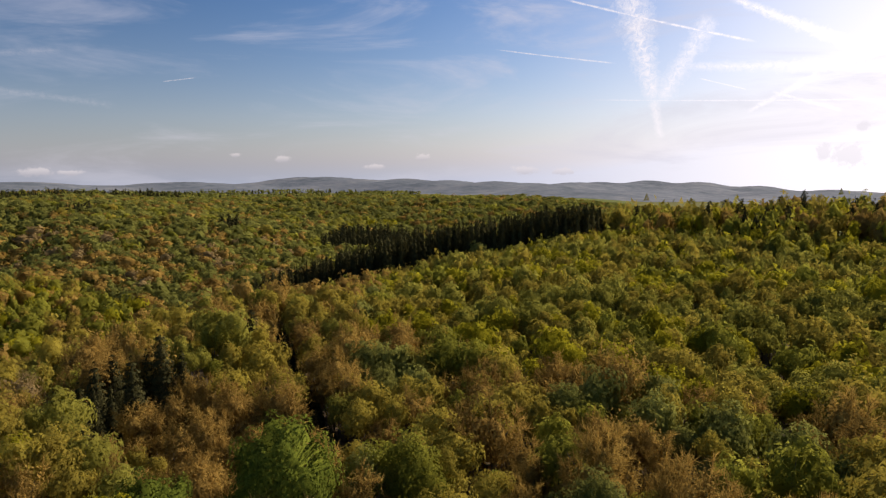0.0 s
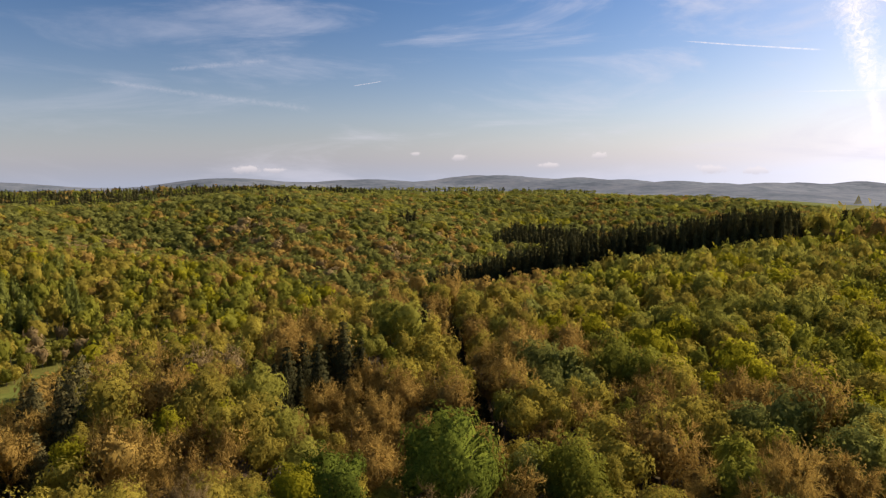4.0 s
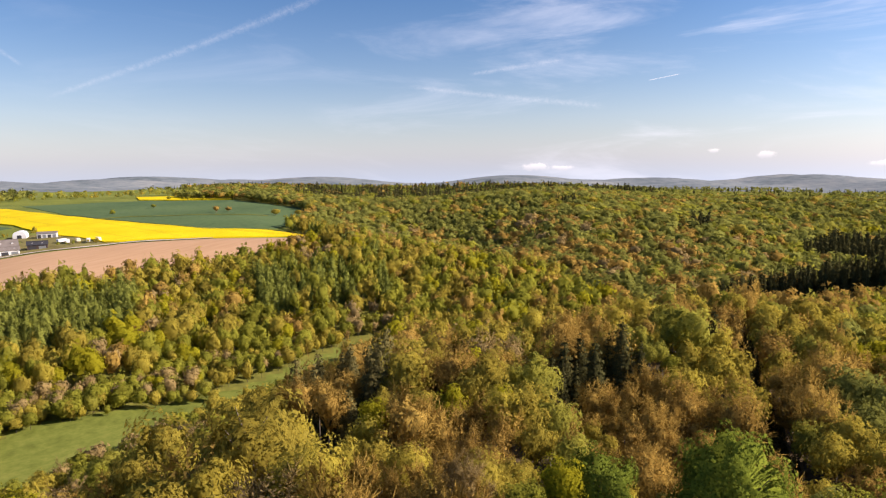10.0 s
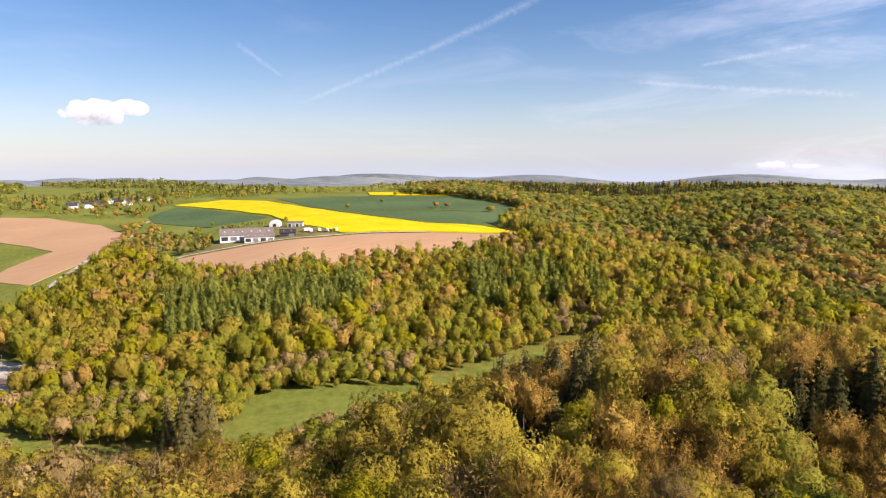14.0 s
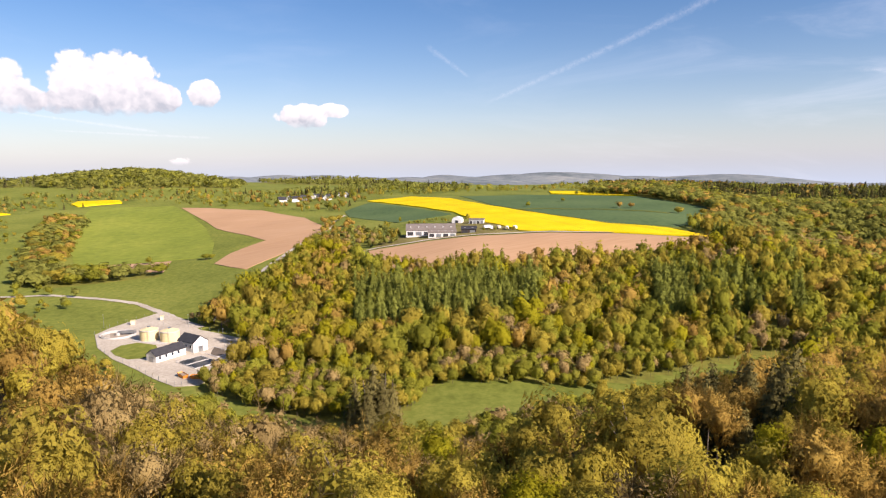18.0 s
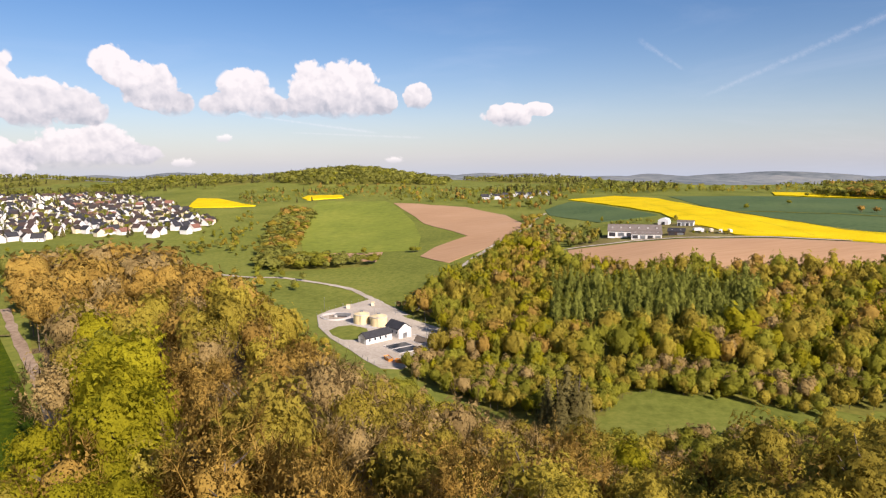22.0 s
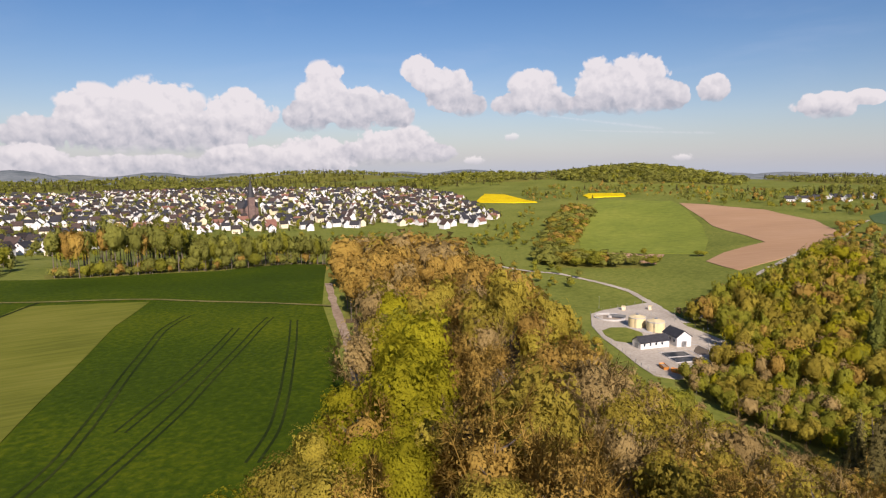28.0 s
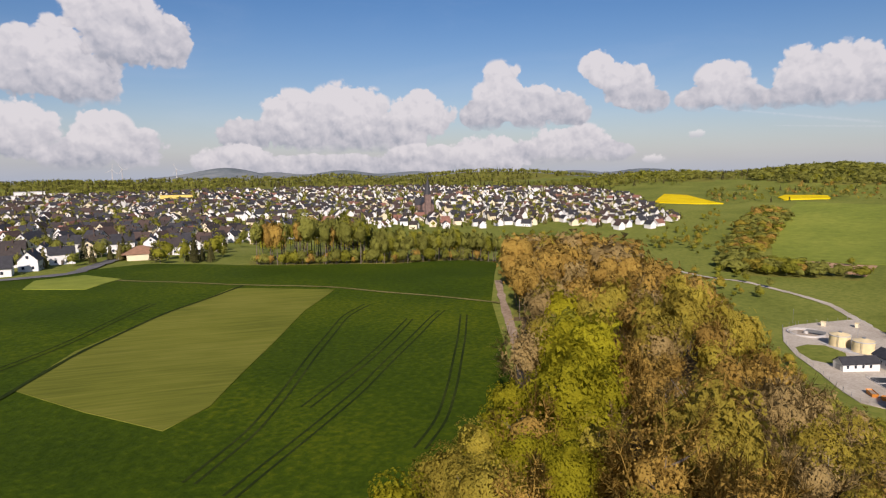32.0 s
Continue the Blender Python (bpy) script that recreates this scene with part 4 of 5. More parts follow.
for level, (count, size) in enumerate(zip(COUNTS, SIZES)):
    rng = np.random.default_rng(level + 5)
    lumps = (18, 15, 12, 10, 8, 5, 4)[level]
    fineness = (2, 2, 2, 2, 1, 1, 1)[level]
    knobs = dict(reach=(0.45, 0.74), girth=(0.24, 0.38)) if level < 3 else dict(reach=(0.38, 0.68), girth=(0.3, 0.45))
    SHAPES["broad", level] = [leaf_cloud(rng, count, size, int(lumps * 1.6), core=(0.8, 0.82, 0.82, 0.82, 0.84, 0.87, 0)[level], fineness=max(fineness, 3 if level == 0 else fineness), **knobs) for _ in range(5)]
    SHAPES["dome", level] = [leaf_cloud(rng, count, size * 0.9, 64, core=0.88, fineness=max(fineness, 3 if level < 2 else fineness), reach=(0.66, 0.82), girth=(0.16, 0.25)) for _ in range(2)]
    if level < 3:
        SHAPES["bare", level] = [np.concatenate((leaf_cloud(rng, (1500, 700, 320)[level], (0.03, 0.046, 0.075)[level], lumps + 3, 0.45, core=(0.46, 0.52, 0.62)[level], fineness=2), twig_cloud(rng, (18, 12, 7)[level], (5200, 1900, 480)[level], (0.19, 0.21, 0.25)[level])), 1) for _ in range(5)]
    else:
        SHAPES["bare", level] = [leaf_cloud(rng, int(count * 1.15), size * 0.85, lumps + 3, 0.3, core=(0.76, 0.82, 0.86, 0)[level - 3], fineness=fineness) for _ in range(5)]
    SHAPES["spruce", level] = [spruce_cloud(rng, count, (0.014, 0.019, 0.028, 0.042, 0.06, 0.09, 0.13)[level]) for _ in range(4)]


def detail_at(x, y):
    """How finely a tree is built: 0 is finest; trees straight below and behind are plain."""
    d, a = math.hypot(x, y), math.degrees(math.atan2(-x, y))
    if a < -39 or a > 172:
        return 5
    if d < 44:
        return 3
    return sum(d > r for r in RANGES)


def shape_of(kind):
    return "spruce" if kind in SPIKY else "bare" if kind in BARE else "dome" if kind == "chestnut" else "broad"


MIX_NEAR = (
    # bearing from, to, kinds
    # hill kind darkens these backlit crowns, in place of their shaded sides
    (-50, -8, {"hill": 4, "olive": 3, "green": 3, "brown": 5}),
    (-8, 8, {"hill": 3, "olive": 4, "green": 2, "brown": 5}),
    (8, 34, {"brown": 6, "olive": 4, "pale": 2, "green": 1}),
    (34, 62, {"brown": 4, "olive": 4, "fresh": 1, "grey": 1}),
    (62, 82, {"olive": 6, "brown": 3, "fresh": 2, "grey": 1}),
    (82, 104, {"grey": 5, "olive": 4, "brown": 2}),
    (104, 127, {"brown": 9, "grey": 3, "olive": 3}),
    (127, 145, {"olive": 4, "fresh": 3}),
)
# single trees that stand out: bearing, distance, kind, height, crown radius
LONE = ((15.0, 63, "chestnut", 21.4, 6.2), (15.6, 54.5, "grey", 15.8, 4.8), (25.8, 59, "chestnut", 19.2, 4.2), (38.6, 58, "grey", 17.2, 3.2), (29.5, 57, "fresh", 18, 3.6), (33.5, 55, "green", 17, 3.4), (53, 64, "olive", 18, 5.8), (61, 72, "olive", 16, 5.2), (66.5, 66, "fresh", 15, 4.6),
        (82.0, 183, "dusky", 21, 5.2), (80.6, 186, "dusky", 22, 5.4), (83.2, 189, "dusky", 20, 5), (81.4, 193, "dusky", 23, 5.4), (79.7, 191, "dusky", 18, 5), (95.3, 549, "green", 6, 5), (94.9, 549, "green", 5, 4), (99.7, 566, "green", 8, 3.5),
        (67.4, 730, "green", 7, 4), (64.4, 804, "green", 6, 4), (59.6, 716, "brown", 8, 5), (58.6, 720, "brown", 7, 4.5), (54.8, 682, "olive", 8, 6), (52.9, 700, "olive", 7, 5), (63.2, 965, "green", 7, 4), (61.8, 958, "green", 7, 4), (60.6, 950, "green", 7, 4), (84.6, 690, "olive", 9, 7), (85.4, 684, "brown", 9, 6), (84.1, 700, "olive", 8, 6), (121, 66, "fresh", 17, 4.8), (118.3, 74, "olive", 16, 4.8), (129.5, 74, "olive", 15, 3.4), (127.2, 86, "fresh", 13, 4.2), (128.4, 76, "fresh", 14, 4.0), (126.2, 95, "fresh", 13, 4.0), (124.2, 70, "fresh", 16, 4.6), (123.0, 92, "fresh", 16, 4.8))


WAVES = [(a, b, c) for a, b, c in np.random.default_rng(8).uniform((-0.2, -0.2, 0), (0.2, 0.2, 6.28), (9, 3))]


def pick(rng, shares, x=None, y=None, mingled=0.75):
    """A kind of tree by its share; where a place is given, neighbours tend to be of one kind."""
    kinds = list(shares)
    weights = np.array([shares[k] for k in kinds], float)
    if x is None:
        return kinds[rng.choice(len(kinds), p=weights / weights.sum())]
    drift = sum(math.sin(a * x + b * y + c) for a, b, c in WAVES) * math.sqrt(2 / len(WAVES))
    level = 0.5 + 0.5 * math.erf((drift + mingled * rng.normal()) / math.sqrt(2 + 2 * mingled ** 2))
    return kinds[min(int(np.searchsorted(np.cumsum(weights / weights.sum()), level)), len(kinds) - 1)]


def planted():
    """Every tree: x, y, kind, height, crown radius."""
    rng = np.random.default_rng(11)
    taken = []
    trees = [(*spot(a, d), kind, h, r) for a, d, kind, h, r in LONE]
    lone = np.array([(x, y, r) for x, y, _, _, r in trees])
    for poly, spacing, tall, shares in WOODS:
        low, high = poly.min(0), poly.max(0)
        gx, gy = np.meshgrid(np.arange(low[0], high[0], spacing), np.arange(low[1], high[1], spacing * 0.87))
        gx = gx + (np.arange(gx.shape[0]) % 2)[:, None] * spacing / 2
        x = (gx + rng.uniform(-0.4, 0.4, gx.shape) * spacing).ravel()
        y = (gy + rng.uniform(-0.4, 0.4, gy.shape) * spacing).ravel()
        keep = inside(poly, x, y) & ~open_land(x, y)
        for other in taken:
            keep &= ~inside(other, x, y)
        for other in GAPS:
            for sx, sy in ((0, 0), (1.3, 0), (-1.3, 0), (0, 1.3), (0, -1.3)):
                keep &= ~inside(other, x + sx, y + sy)
        for lx, ly, lr in lone:
            keep &= np.hypot(x - lx, y - ly) > lr * 0.8
        d = np.hypot(x, y)
        keep &= (d < 900) | (rng.random(len(x)) < (900 / np.maximum(d, 1)) ** 2)
        taken.append(poly)
        for px, py in zip(x[keep], y[keep]):
            a = math.degrees(math.atan2(-px, py))
            mix = shares or next((m for lo, hi, m in MIX_NEAR if lo <= a < hi), MIX_NEAR[-1][2])
            kind = pick(rng, mix, px, py)
            wide = spacing * (0.9 if math.hypot(px, py) > 900 else 0.66 if spacing < 7.2 else 0.57 if math.hypot(px, py) < 225 else 0.86)
            big = rng.uniform(0.9, 1.1) if spacing < 4 else float(np.clip(rng.lognormal(-0.03, 0.26), 0.55, 1.7))
            trees.append((px, py, kind, tall * (0.55 + 0.45 * big) * rng.uniform(0.92, 1.08), wide * big))
    # woods and copses far off, over the hills
    x, y = rng.uniform(-2700, 2700, (2, 52000))
    d, a = np.hypot(x, y), np.degrees(np.arctan2(-x, y))
    keep = (d > 1000) & (d < 2600) & (a > 2) & (a < 172) & far_wood(x, y) & ~open_land(x, y) & ~inside(VILLAGE, x, y)
    for other in taken[-2:]:
        keep &= ~inside(other, x, y)
    for px, py in zip(x[keep], y[keep]):
        trees.append((px, py, pick(rng, {"hill": 5, "needle": 3, "dark": 4} if not 30 < math.degrees(math.atan2(-px, py)) < 62 else {"dark": 5, "green": 2, "brown": 1}), rng.uniform(11, 16), rng.uniform(8, 13)))
    # hedges, orchards and lone trees on the open land
    for poly, count, tall, shares in OPEN_TREES:
        low, high = poly.min(0), poly.max(0)
        x, y = rng.uniform(low[0], high[0], count * 4), rng.uniform(low[1], high[1], count * 4)
        keep = inside(poly, x, y)
        for field in CROPS:
            keep &= ~inside(field, x, y)
        for px, py in list(zip(x[keep], y[keep]))[:count]:
            h = tall * rng.uniform(0.5, 1.2)
            trees.append((px, py, pick(rng, shares), h, h * rng.uniform(0.36, 0.55)))
    return trees


TREES = planted()


def merged(groups):
    """Joins many crowns into one set of corners per kind of leaf."""
    rng = np.random.default_rng(3)
    chunks = {}
    for (kind, level), members in groups.items():
        spiky = kind in SPIKY
        shapes = SHAPES[shape_of(kind), level]
        rows = np.array([(x, y, h, r) for x, y, _, h, r in members])
        z = height(rows[:, 0], rows[:, 1])
        for k, shape in enumerate(shapes):
            own = rows[k::len(shapes)]
            if not len(own):
                continue
            zz = z[k::len(shapes)]
            turn = rng.uniform(0, 2 * math.pi, len(own))
            c, s = np.cos(turn)[:, None], np.sin(turn)[:, None]
            if spiky:
                wide, tall, lift = np.minimum(own[:, 2] * 1.1, own[:, 3] * 6.4), own[:, 2], zz
            else:
                wide, tall = own[:, 3], np.minimum(own[:, 2] * 0.49, own[:, 3] * np.where(np.hypot(own[:, 0], own[:, 1]) < 225, 1.3, 1.7))
                lift = zz + own[:, 2] - tall
            at, out = shape
            px, py = at[None, :, 0] * wide[:, None], at[None, :, 1] * wide[:, None]
            cloud = np.stack((px * c - py * s + own[:, :1], px * s + py * c + own[:, 1:2], at[None, :, 2] * tall[:, None] + lift[:, None]), -1)
            qx, qy = out[None, :, 0], out[None, :, 1]
            facing = np.stack((qx * c - qy * s, qx * s + qy * c, np.repeat(out[None, :, 2], len(own), 0)), -1)
            own_tint = np.repeat(rng.random(len(own)), at.shape[0])
            chunks.setdefault(kind, []).append(np.stack((cloud.reshape(-1, 3), facing.reshape(-1, 3), np.column_stack((own_tint,) * 3))))
    return {k: np.concatenate(v, 1) for k, v in chunks.items()}


def foliage(name, cloud, mat):
    """A mesh of loose leaves that takes the light as the whole crown does."""
    verts, out = cloud[0], cloud[1]
    me = mesh_of(name, verts, np.arange(len(verts)).reshape(-1, 3), (mat,))
    out = out / np.maximum(np.linalg.norm(out, axis=1), 1e-6)[:, None]
    me.normals_split_custom_set_from_vertices(out.astype(np.float32))
    if len(cloud) > 2:
        me.attributes.new("tree_tint", "FLOAT", "POINT").data.foreach_set("value", cloud[2][:, 0].astype(np.float32))
    return me


def stem(rng, spiky, boughs=11):
    """A tapered trunk with limbs, height 1."""
    bm = bmesh.new()

    def limb(points, radii, sides):
        rings = []
        for k, (p, r) in enumerate(zip(points, radii)):
            way = (points[min(k + 1, len(points) - 1)] - points[max(k - 1, 0)]).normalized()
            u = way.orthogonal().normalized()
            v = way.cross(u)
            rings.append([bm.verts.new(p + (u * math.cos(t) + v * math.sin(t)) * r) for t in (2 * math.pi * i / sides for i in range(sides))])
        for a, b in zip(rings, rings[1:]):
            for i in range(sides):
                bm.faces.new((a[i], a[(i + 1) % sides], b[(i + 1) % sides], b[i]))
        bm.faces.new(rings[-1])

    lean = Vector((rng.normal() * 0.02, rng.normal() * 0.02, 0))
    tall = 0.96 if spiky else 0.72
    points = [Vector((0, 0, tall * t)) + lean * t * t * 2 for t in (-0.06, 0.0, 0.25, 0.5, 0.75, 1.0)]
    limb(points, [0.024, 0.02, 0.016, 0.012, 0.008, 0.004], 7)
    for _ in range(0 if spiky else boughs):
        z = rng.uniform(0.3, 0.68)
        t = rng.uniform(0, 2 * math.pi)
        out = Vector((math.cos(t), math.sin(t), 0))
        reach, rise = rng.uniform(0.1, 0.21), rng.uniform(0.1, 0.22)
        base = Vector((0, 0, z)) + lean * (z / 0.72) ** 2 * 2
        limb([base, base + out * reach * 0.55 + Vector((0, 0, rise * 0.45)), base + out * reach + Vector((0, 0, rise))], [0.008, 0.005, 0.0015], 4)
    me = bpy.data.meshes.new("trunk")
    bm.to_mesh(me)
    bm.free()
    return me


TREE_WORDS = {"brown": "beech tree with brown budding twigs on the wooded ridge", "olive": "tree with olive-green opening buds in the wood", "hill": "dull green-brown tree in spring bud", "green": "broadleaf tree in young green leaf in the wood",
              "fresh": "tree in bright yellow-green spring leaf", "pale": "pale green birch among darker trees", "needle": "green spruce on the slope", "dark": "dark green spruce with drooping boughs", "dusky": "broad brownish-green spruce with drooping boughs",
              "grey": "bare tree with grey-brown twigs", "chestnut": "dense dark green chestnut tree with leafy domed crown"}
CATEGORY = {"needle": "spruce", "dark": "spruce", "dusky": "spruce", "pale": "birch", "chestnut": "chestnut tree"}
NAMES = {"needle": "spruce", "dark": "spruce", "dusky": "spruce", "pale": "birch", "chestnut": "chestnut_tree"}


def near_trees(members):
    """The trees next to the hover point, each a thing of its own with trunk and crown."""
    rng = np.random.default_rng(17)
    stock = {}
    for x, y, kind, h, r in members:
        level = min(detail_at(x, y), 3)
        key = (kind, level)
        if key not in stock:
            spiky = kind in SPIKY
            stock[key] = []
            for shape in SHAPES[shape_of(kind), level]:
                at, out = shape
                crown = foliage("crown", np.stack((at, out)), LEAVES[kind])
                trunk = stem(rng, spiky, 7 if kind in BARE else 11)
                trunk.materials.append(PALE_BARK if kind in ("pale", "grey") else BARK)
                stock[key].append((trunk, crown))
        trunk, crown = stock[key][rng.integers(len(stock[key]))]
        name = NAMES.get(kind, "tree")
        top = tagged(new(name), TREE_WORDS[kind], CATEGORY.get(kind, "tree"), "trees of the near wood")
        wide = min(h * 1.1, r * 6.4) if kind in SPIKY else r / 0.33
        tall = min(h * 0.46, r * 1.25)
        own = {"trunk": Matrix.Diagonal((wide, wide, h, 1)), "crown": Matrix.Diagonal((wide, wide, h, 1)) if kind in SPIKY else Matrix.Translation((0, 0, h - tall)) @ Matrix.Diagonal((r, r, tall, 1))}
        for part_name, me in (("trunk", trunk), ("crown", crown)):
            piece = new(part_name, me)
            piece.parent = top
            piece.matrix_basis = own[part_name]
        top.matrix_basis = pose(x, y, float(height(x, y)), 0, 0, rng.uniform(0, 360))


def stems_far(members):
    """Thin trunks of the trees further in, all in one mesh."""
    base = np.array([(math.cos(t), math.sin(t)) for t in (0, 2.1, 4.2)])
    rows = np.array([(x, y, h) for x, y, _, h, _ in members])
    z = height(rows[:, 0], rows[:, 1])
    r = rows[:, 2] * 0.014
    low = np.stack([np.column_stack((rows[:, 0] + bx * r, rows[:, 1] + by * r, z - 0.3)) for bx, by in base], 1)
    top = np.column_stack((rows[:, 0], rows[:, 1], z + rows[:, 2] * 0.8))[:, None]
    verts = np.concatenate((low, top), 1).reshape(-1, 3)
    k = np.arange(len(rows))[:, None, None] * 4
    faces = (k + np.array([(0, 1, 3), (1, 2, 3), (2, 0, 3)])[None]).reshape(-1, 3)
    tagged(new("tree_stems", mesh_of("tree_stems", verts, faces, (BARK,))), "grey-brown trunks standing in the wood", "trunks", kind="stuff")


def nearness(tree):
    """Trees in sight come first, from the hover point outwards."""
    return math.hypot(tree[0], tree[1]) + (1000 if detail_at(tree[0], tree[1]) > 2 and math.hypot(tree[0], tree[1]) < 300 else 0)


LONE_PLACES = {spot(a, d) for a, d, *_ in LONE}
TREES.sort(key=lambda t: 0 if (t[0], t[1]) in LONE_PLACES else nearness(t))
NEAR, REST = TREES[:310], TREES[310:]
near_trees(NEAR)
groups = {}
for tree in REST:
    groups.setdefault((tree[2], detail_at(tree[0], tree[1])), []).append(tree)
stems_far([t for t in REST if math.hypot(t[0], t[1]) < 420])
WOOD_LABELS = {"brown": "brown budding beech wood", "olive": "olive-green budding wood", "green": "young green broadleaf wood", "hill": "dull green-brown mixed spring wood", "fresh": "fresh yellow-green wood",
               "pale": "pale green birches", "needle": "green spruce stand", "dark": "dark spruce stand", "dusky": "brownish-green spruce group", "grey": "bare grey-brown trees"}
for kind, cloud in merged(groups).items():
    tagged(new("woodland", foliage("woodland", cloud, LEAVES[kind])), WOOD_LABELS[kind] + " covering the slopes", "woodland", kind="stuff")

# ---- building blocks ----
def part(name, bm, mat, parent=None, label=""):
    """Links a bmesh as one mesh object, under a thing or a part."""
    me = bpy.data.meshes.new(name)
    bm.to_mesh(me)
    bm.free()
    me.materials.append(mat)
    ob = new(name, me)
    if parent is not None:
        ob.parent = parent
    return tagged(ob, label)


def thing(name, label, category, x, y, z=None, turn=0.0, group="", kind=""):
    ob = tagged(new(name), label, category, group, kind)
    ob.matrix_basis = pose(x, y, float(height(x, y)) if z is None else z, 0, 0, turn)
    return ob


def boxed(*boxes, bevel=0.0):
    """Boxes given as (x0, y0, z0, x1, y1, z1)."""
    bm = bmesh.new()
    for x0, y0, z0, x1, y1, z1 in boxes:
        m = Matrix.Translation(((x0 + x1) / 2, (y0 + y1) / 2, (z0 + z1) / 2)) @ Matrix.Diagonal((x1 - x0, y1 - y0, z1 - z0, 1))
        bmesh.ops.create_cube(bm, size=1, matrix=m)
    if bevel:
        bmesh.ops.bevel(bm, geom=bm.edges[:], offset=bevel, segments=1, affect="EDGES")
    return bm


def drum(radius, z0, z1, sides=32, top=None, bm=None, at=(0, 0)):
    bm = bm or bmesh.new()
    m = Matrix.Translation((at[0], at[1], (z0 + z1) / 2))
    bmesh.ops.create_cone(bm, cap_ends=True, segments=sides, radius1=radius, radius2=radius if top is None else top, depth=z1 - z0, matrix=m)
    return bm


def ring(outer, inner, z0, z1, sides=48):
    """A round wall."""
    bm = bmesh.new()
    loops = []
    for r, z in ((outer, z0), (outer, z1), (inner, z1), (inner, z0)):
        loops.append([bm.verts.new((r * math.cos(t), r * math.sin(t), z)) for t in (2 * math.pi * k / sides for k in range(sides))])
    for a, b in zip(loops, loops[1:] + loops[:1]):
        for k in range(sides):
            bm.faces.new((a[k], a[(k + 1) % sides], b[(k + 1) % sides], b[k]))
    return bm


def gable_walls(w, l, h, ridge, deep=1.5):
    """Walls with gables, long side along y."""
    bm = bmesh.new()
    x, y = w / 2, l / 2
    rows = [(-x, -y, -deep), (x, -y, -deep), (x, y, -deep), (-x, y, -deep), (-x, -y, h), (x, -y, h), (x, y, h), (-x, y, h), (0, -y, h + ridge), (0, y, h + ridge)]
    v = [bm.verts.new(p) for p in rows]
    for f in ((0, 1, 5, 8, 4), (1, 2, 6, 5), (2, 3, 7, 9, 6), (3, 0, 4, 7), (4, 8, 9, 7), (8, 5, 6, 9)):
        bm.faces.new([v[k] for k in f])
    return bm


def gable_roof(w, l, h, ridge, eave=0.5, thick=0.22):
    """Two sloping slabs that overhang the walls."""
    bm = bmesh.new()
    x = w / 2
    slope = ridge / x
    ex, ey = x + eave, l / 2 + eave
    low, high = h - eave * slope + 0.05, h + ridge + 0.05
    v = [bm.verts.new(p) for z in (0, thick) for p in ((-ex, -ey, low + z), (0, -ey, high + z), (ex, -ey, low + z), (-ex, ey, low + z), (0, ey, high + z), (ex, ey, low + z))]
    for f in ((6, 7, 10, 9), (7, 8, 11, 10), (0, 3, 4, 1), (1, 4, 5, 2), (0, 1, 7, 6), (1, 2, 8, 7), (3, 9, 10, 4), (4, 10, 11, 5), (0, 6, 9, 3), (2, 5, 11, 8)):
        bm.faces.new([v[k] for k in f])
    return bm


def ribbon(name, line, width, mat, lift, label, category, step=4.0, kind="structure", shift=0.0):
    """A path, road or wheel track along a line of places."""
    line = np.asarray(line, float)
    run = np.concatenate(((0,), np.cumsum(np.hypot(*np.diff(line, axis=0).T))))
    s = np.linspace(0, run[-1], max(8, int(run[-1] / step)))
    at = np.column_stack([np.interp(s, run, line[:, k]) for k in (0, 1)])
    for _ in range(3):
        at[1:-1] = (at[:-2] + 2 * at[1:-1] + at[2:]) / 4
    way = np.gradient(at, axis=0)
    way /= np.linalg.norm(way, axis=1)[:, None]
    side = np.column_stack((-way[:, 1], way[:, 0]))
    rng = np.random.default_rng(len(at))
    rough = 1 + 0.12 * rng.normal(size=(len(at), 1)) if kind != "structure" or width > 1 else 1.0
    edges = [at + side * (shift + k * width / 2 * rough) for k in (1, 0.34, -0.34, -1)]
    verts = np.stack([np.column_stack((e, height(e[:, 0], e[:, 1]) + lift)) for e in edges], 1).reshape(-1, 3)
    k = np.arange(len(at) - 1)[:, None]
    faces = np.concatenate([np.column_stack((k * 4 + j, k * 4 + 4 + j, k * 4 + 5 + j, k * 4 + 1 + j))[:, ::-1] for j in range(3)])
    return tagged(new(name, mesh_of(name, verts, faces, (mat,))), label, category, kind=kind)

# ---- paths, tracks and verges ----
ribbon("field_track", spots((127.4, 240), (127.0, 206), (125.9, 163), (124.8, 125), (125.1, 112)), 2.5, TRACK_SOIL, 0.3, "pale earth track between the wheat and the wood", "track")
ribbon("valley_path", spots((112, 505), (109.5, 488), (107.0, 479), (103.7, 452), (100.7, 426), (98.8, 390), (97.3, 367), (96.0, 350)), 4.2, GRAVEL, 0.3, "pale gravel lane winding down to the treatment works", "lane")
ribbon("field_path", spots((83.6, 760), (84.7, 690), (84.95, 644), (88.4, 533), (92.2, 434), (95.5, 358)), 4.0, GRAVEL, 0.45, "straight gravel path along the ploughed field", "path")
ribbon("farm_road", spots((82.3, 478), (81.4, 487), (76.4, 502), (70.4, 507), (66.8, 513), (60, 517)), 3.6, GRAVEL, 0.55, "pale farm road between bare field and rape", "road")
ribbon("village_road", spots((178, 330), (167.2, 305), (165.1, 304), (162.5, 303), (161.5, 318), (160.1, 343), (157, 380)), 7.0, ASPHALT, 0.5, "grey asphalt road at the edge of the village", "road")
ribbon("grass_verge", spots((127.2, 202), (133.6, 216), (141.7, 234), (150.8, 247), (157.8, 265), (161.8, 290)), 1.4, DRY_GRASS, 0.5, "thin pale grass strip between two wheat plots", "verge")
sheet("pale_patch", spots((161.7, 296), (159.2, 277), (161.8, 259), (165.9, 272), (165.1, 292)), BRIGHT_CROP, 0.55, "lighter patch of grass beside the village road", "grass")
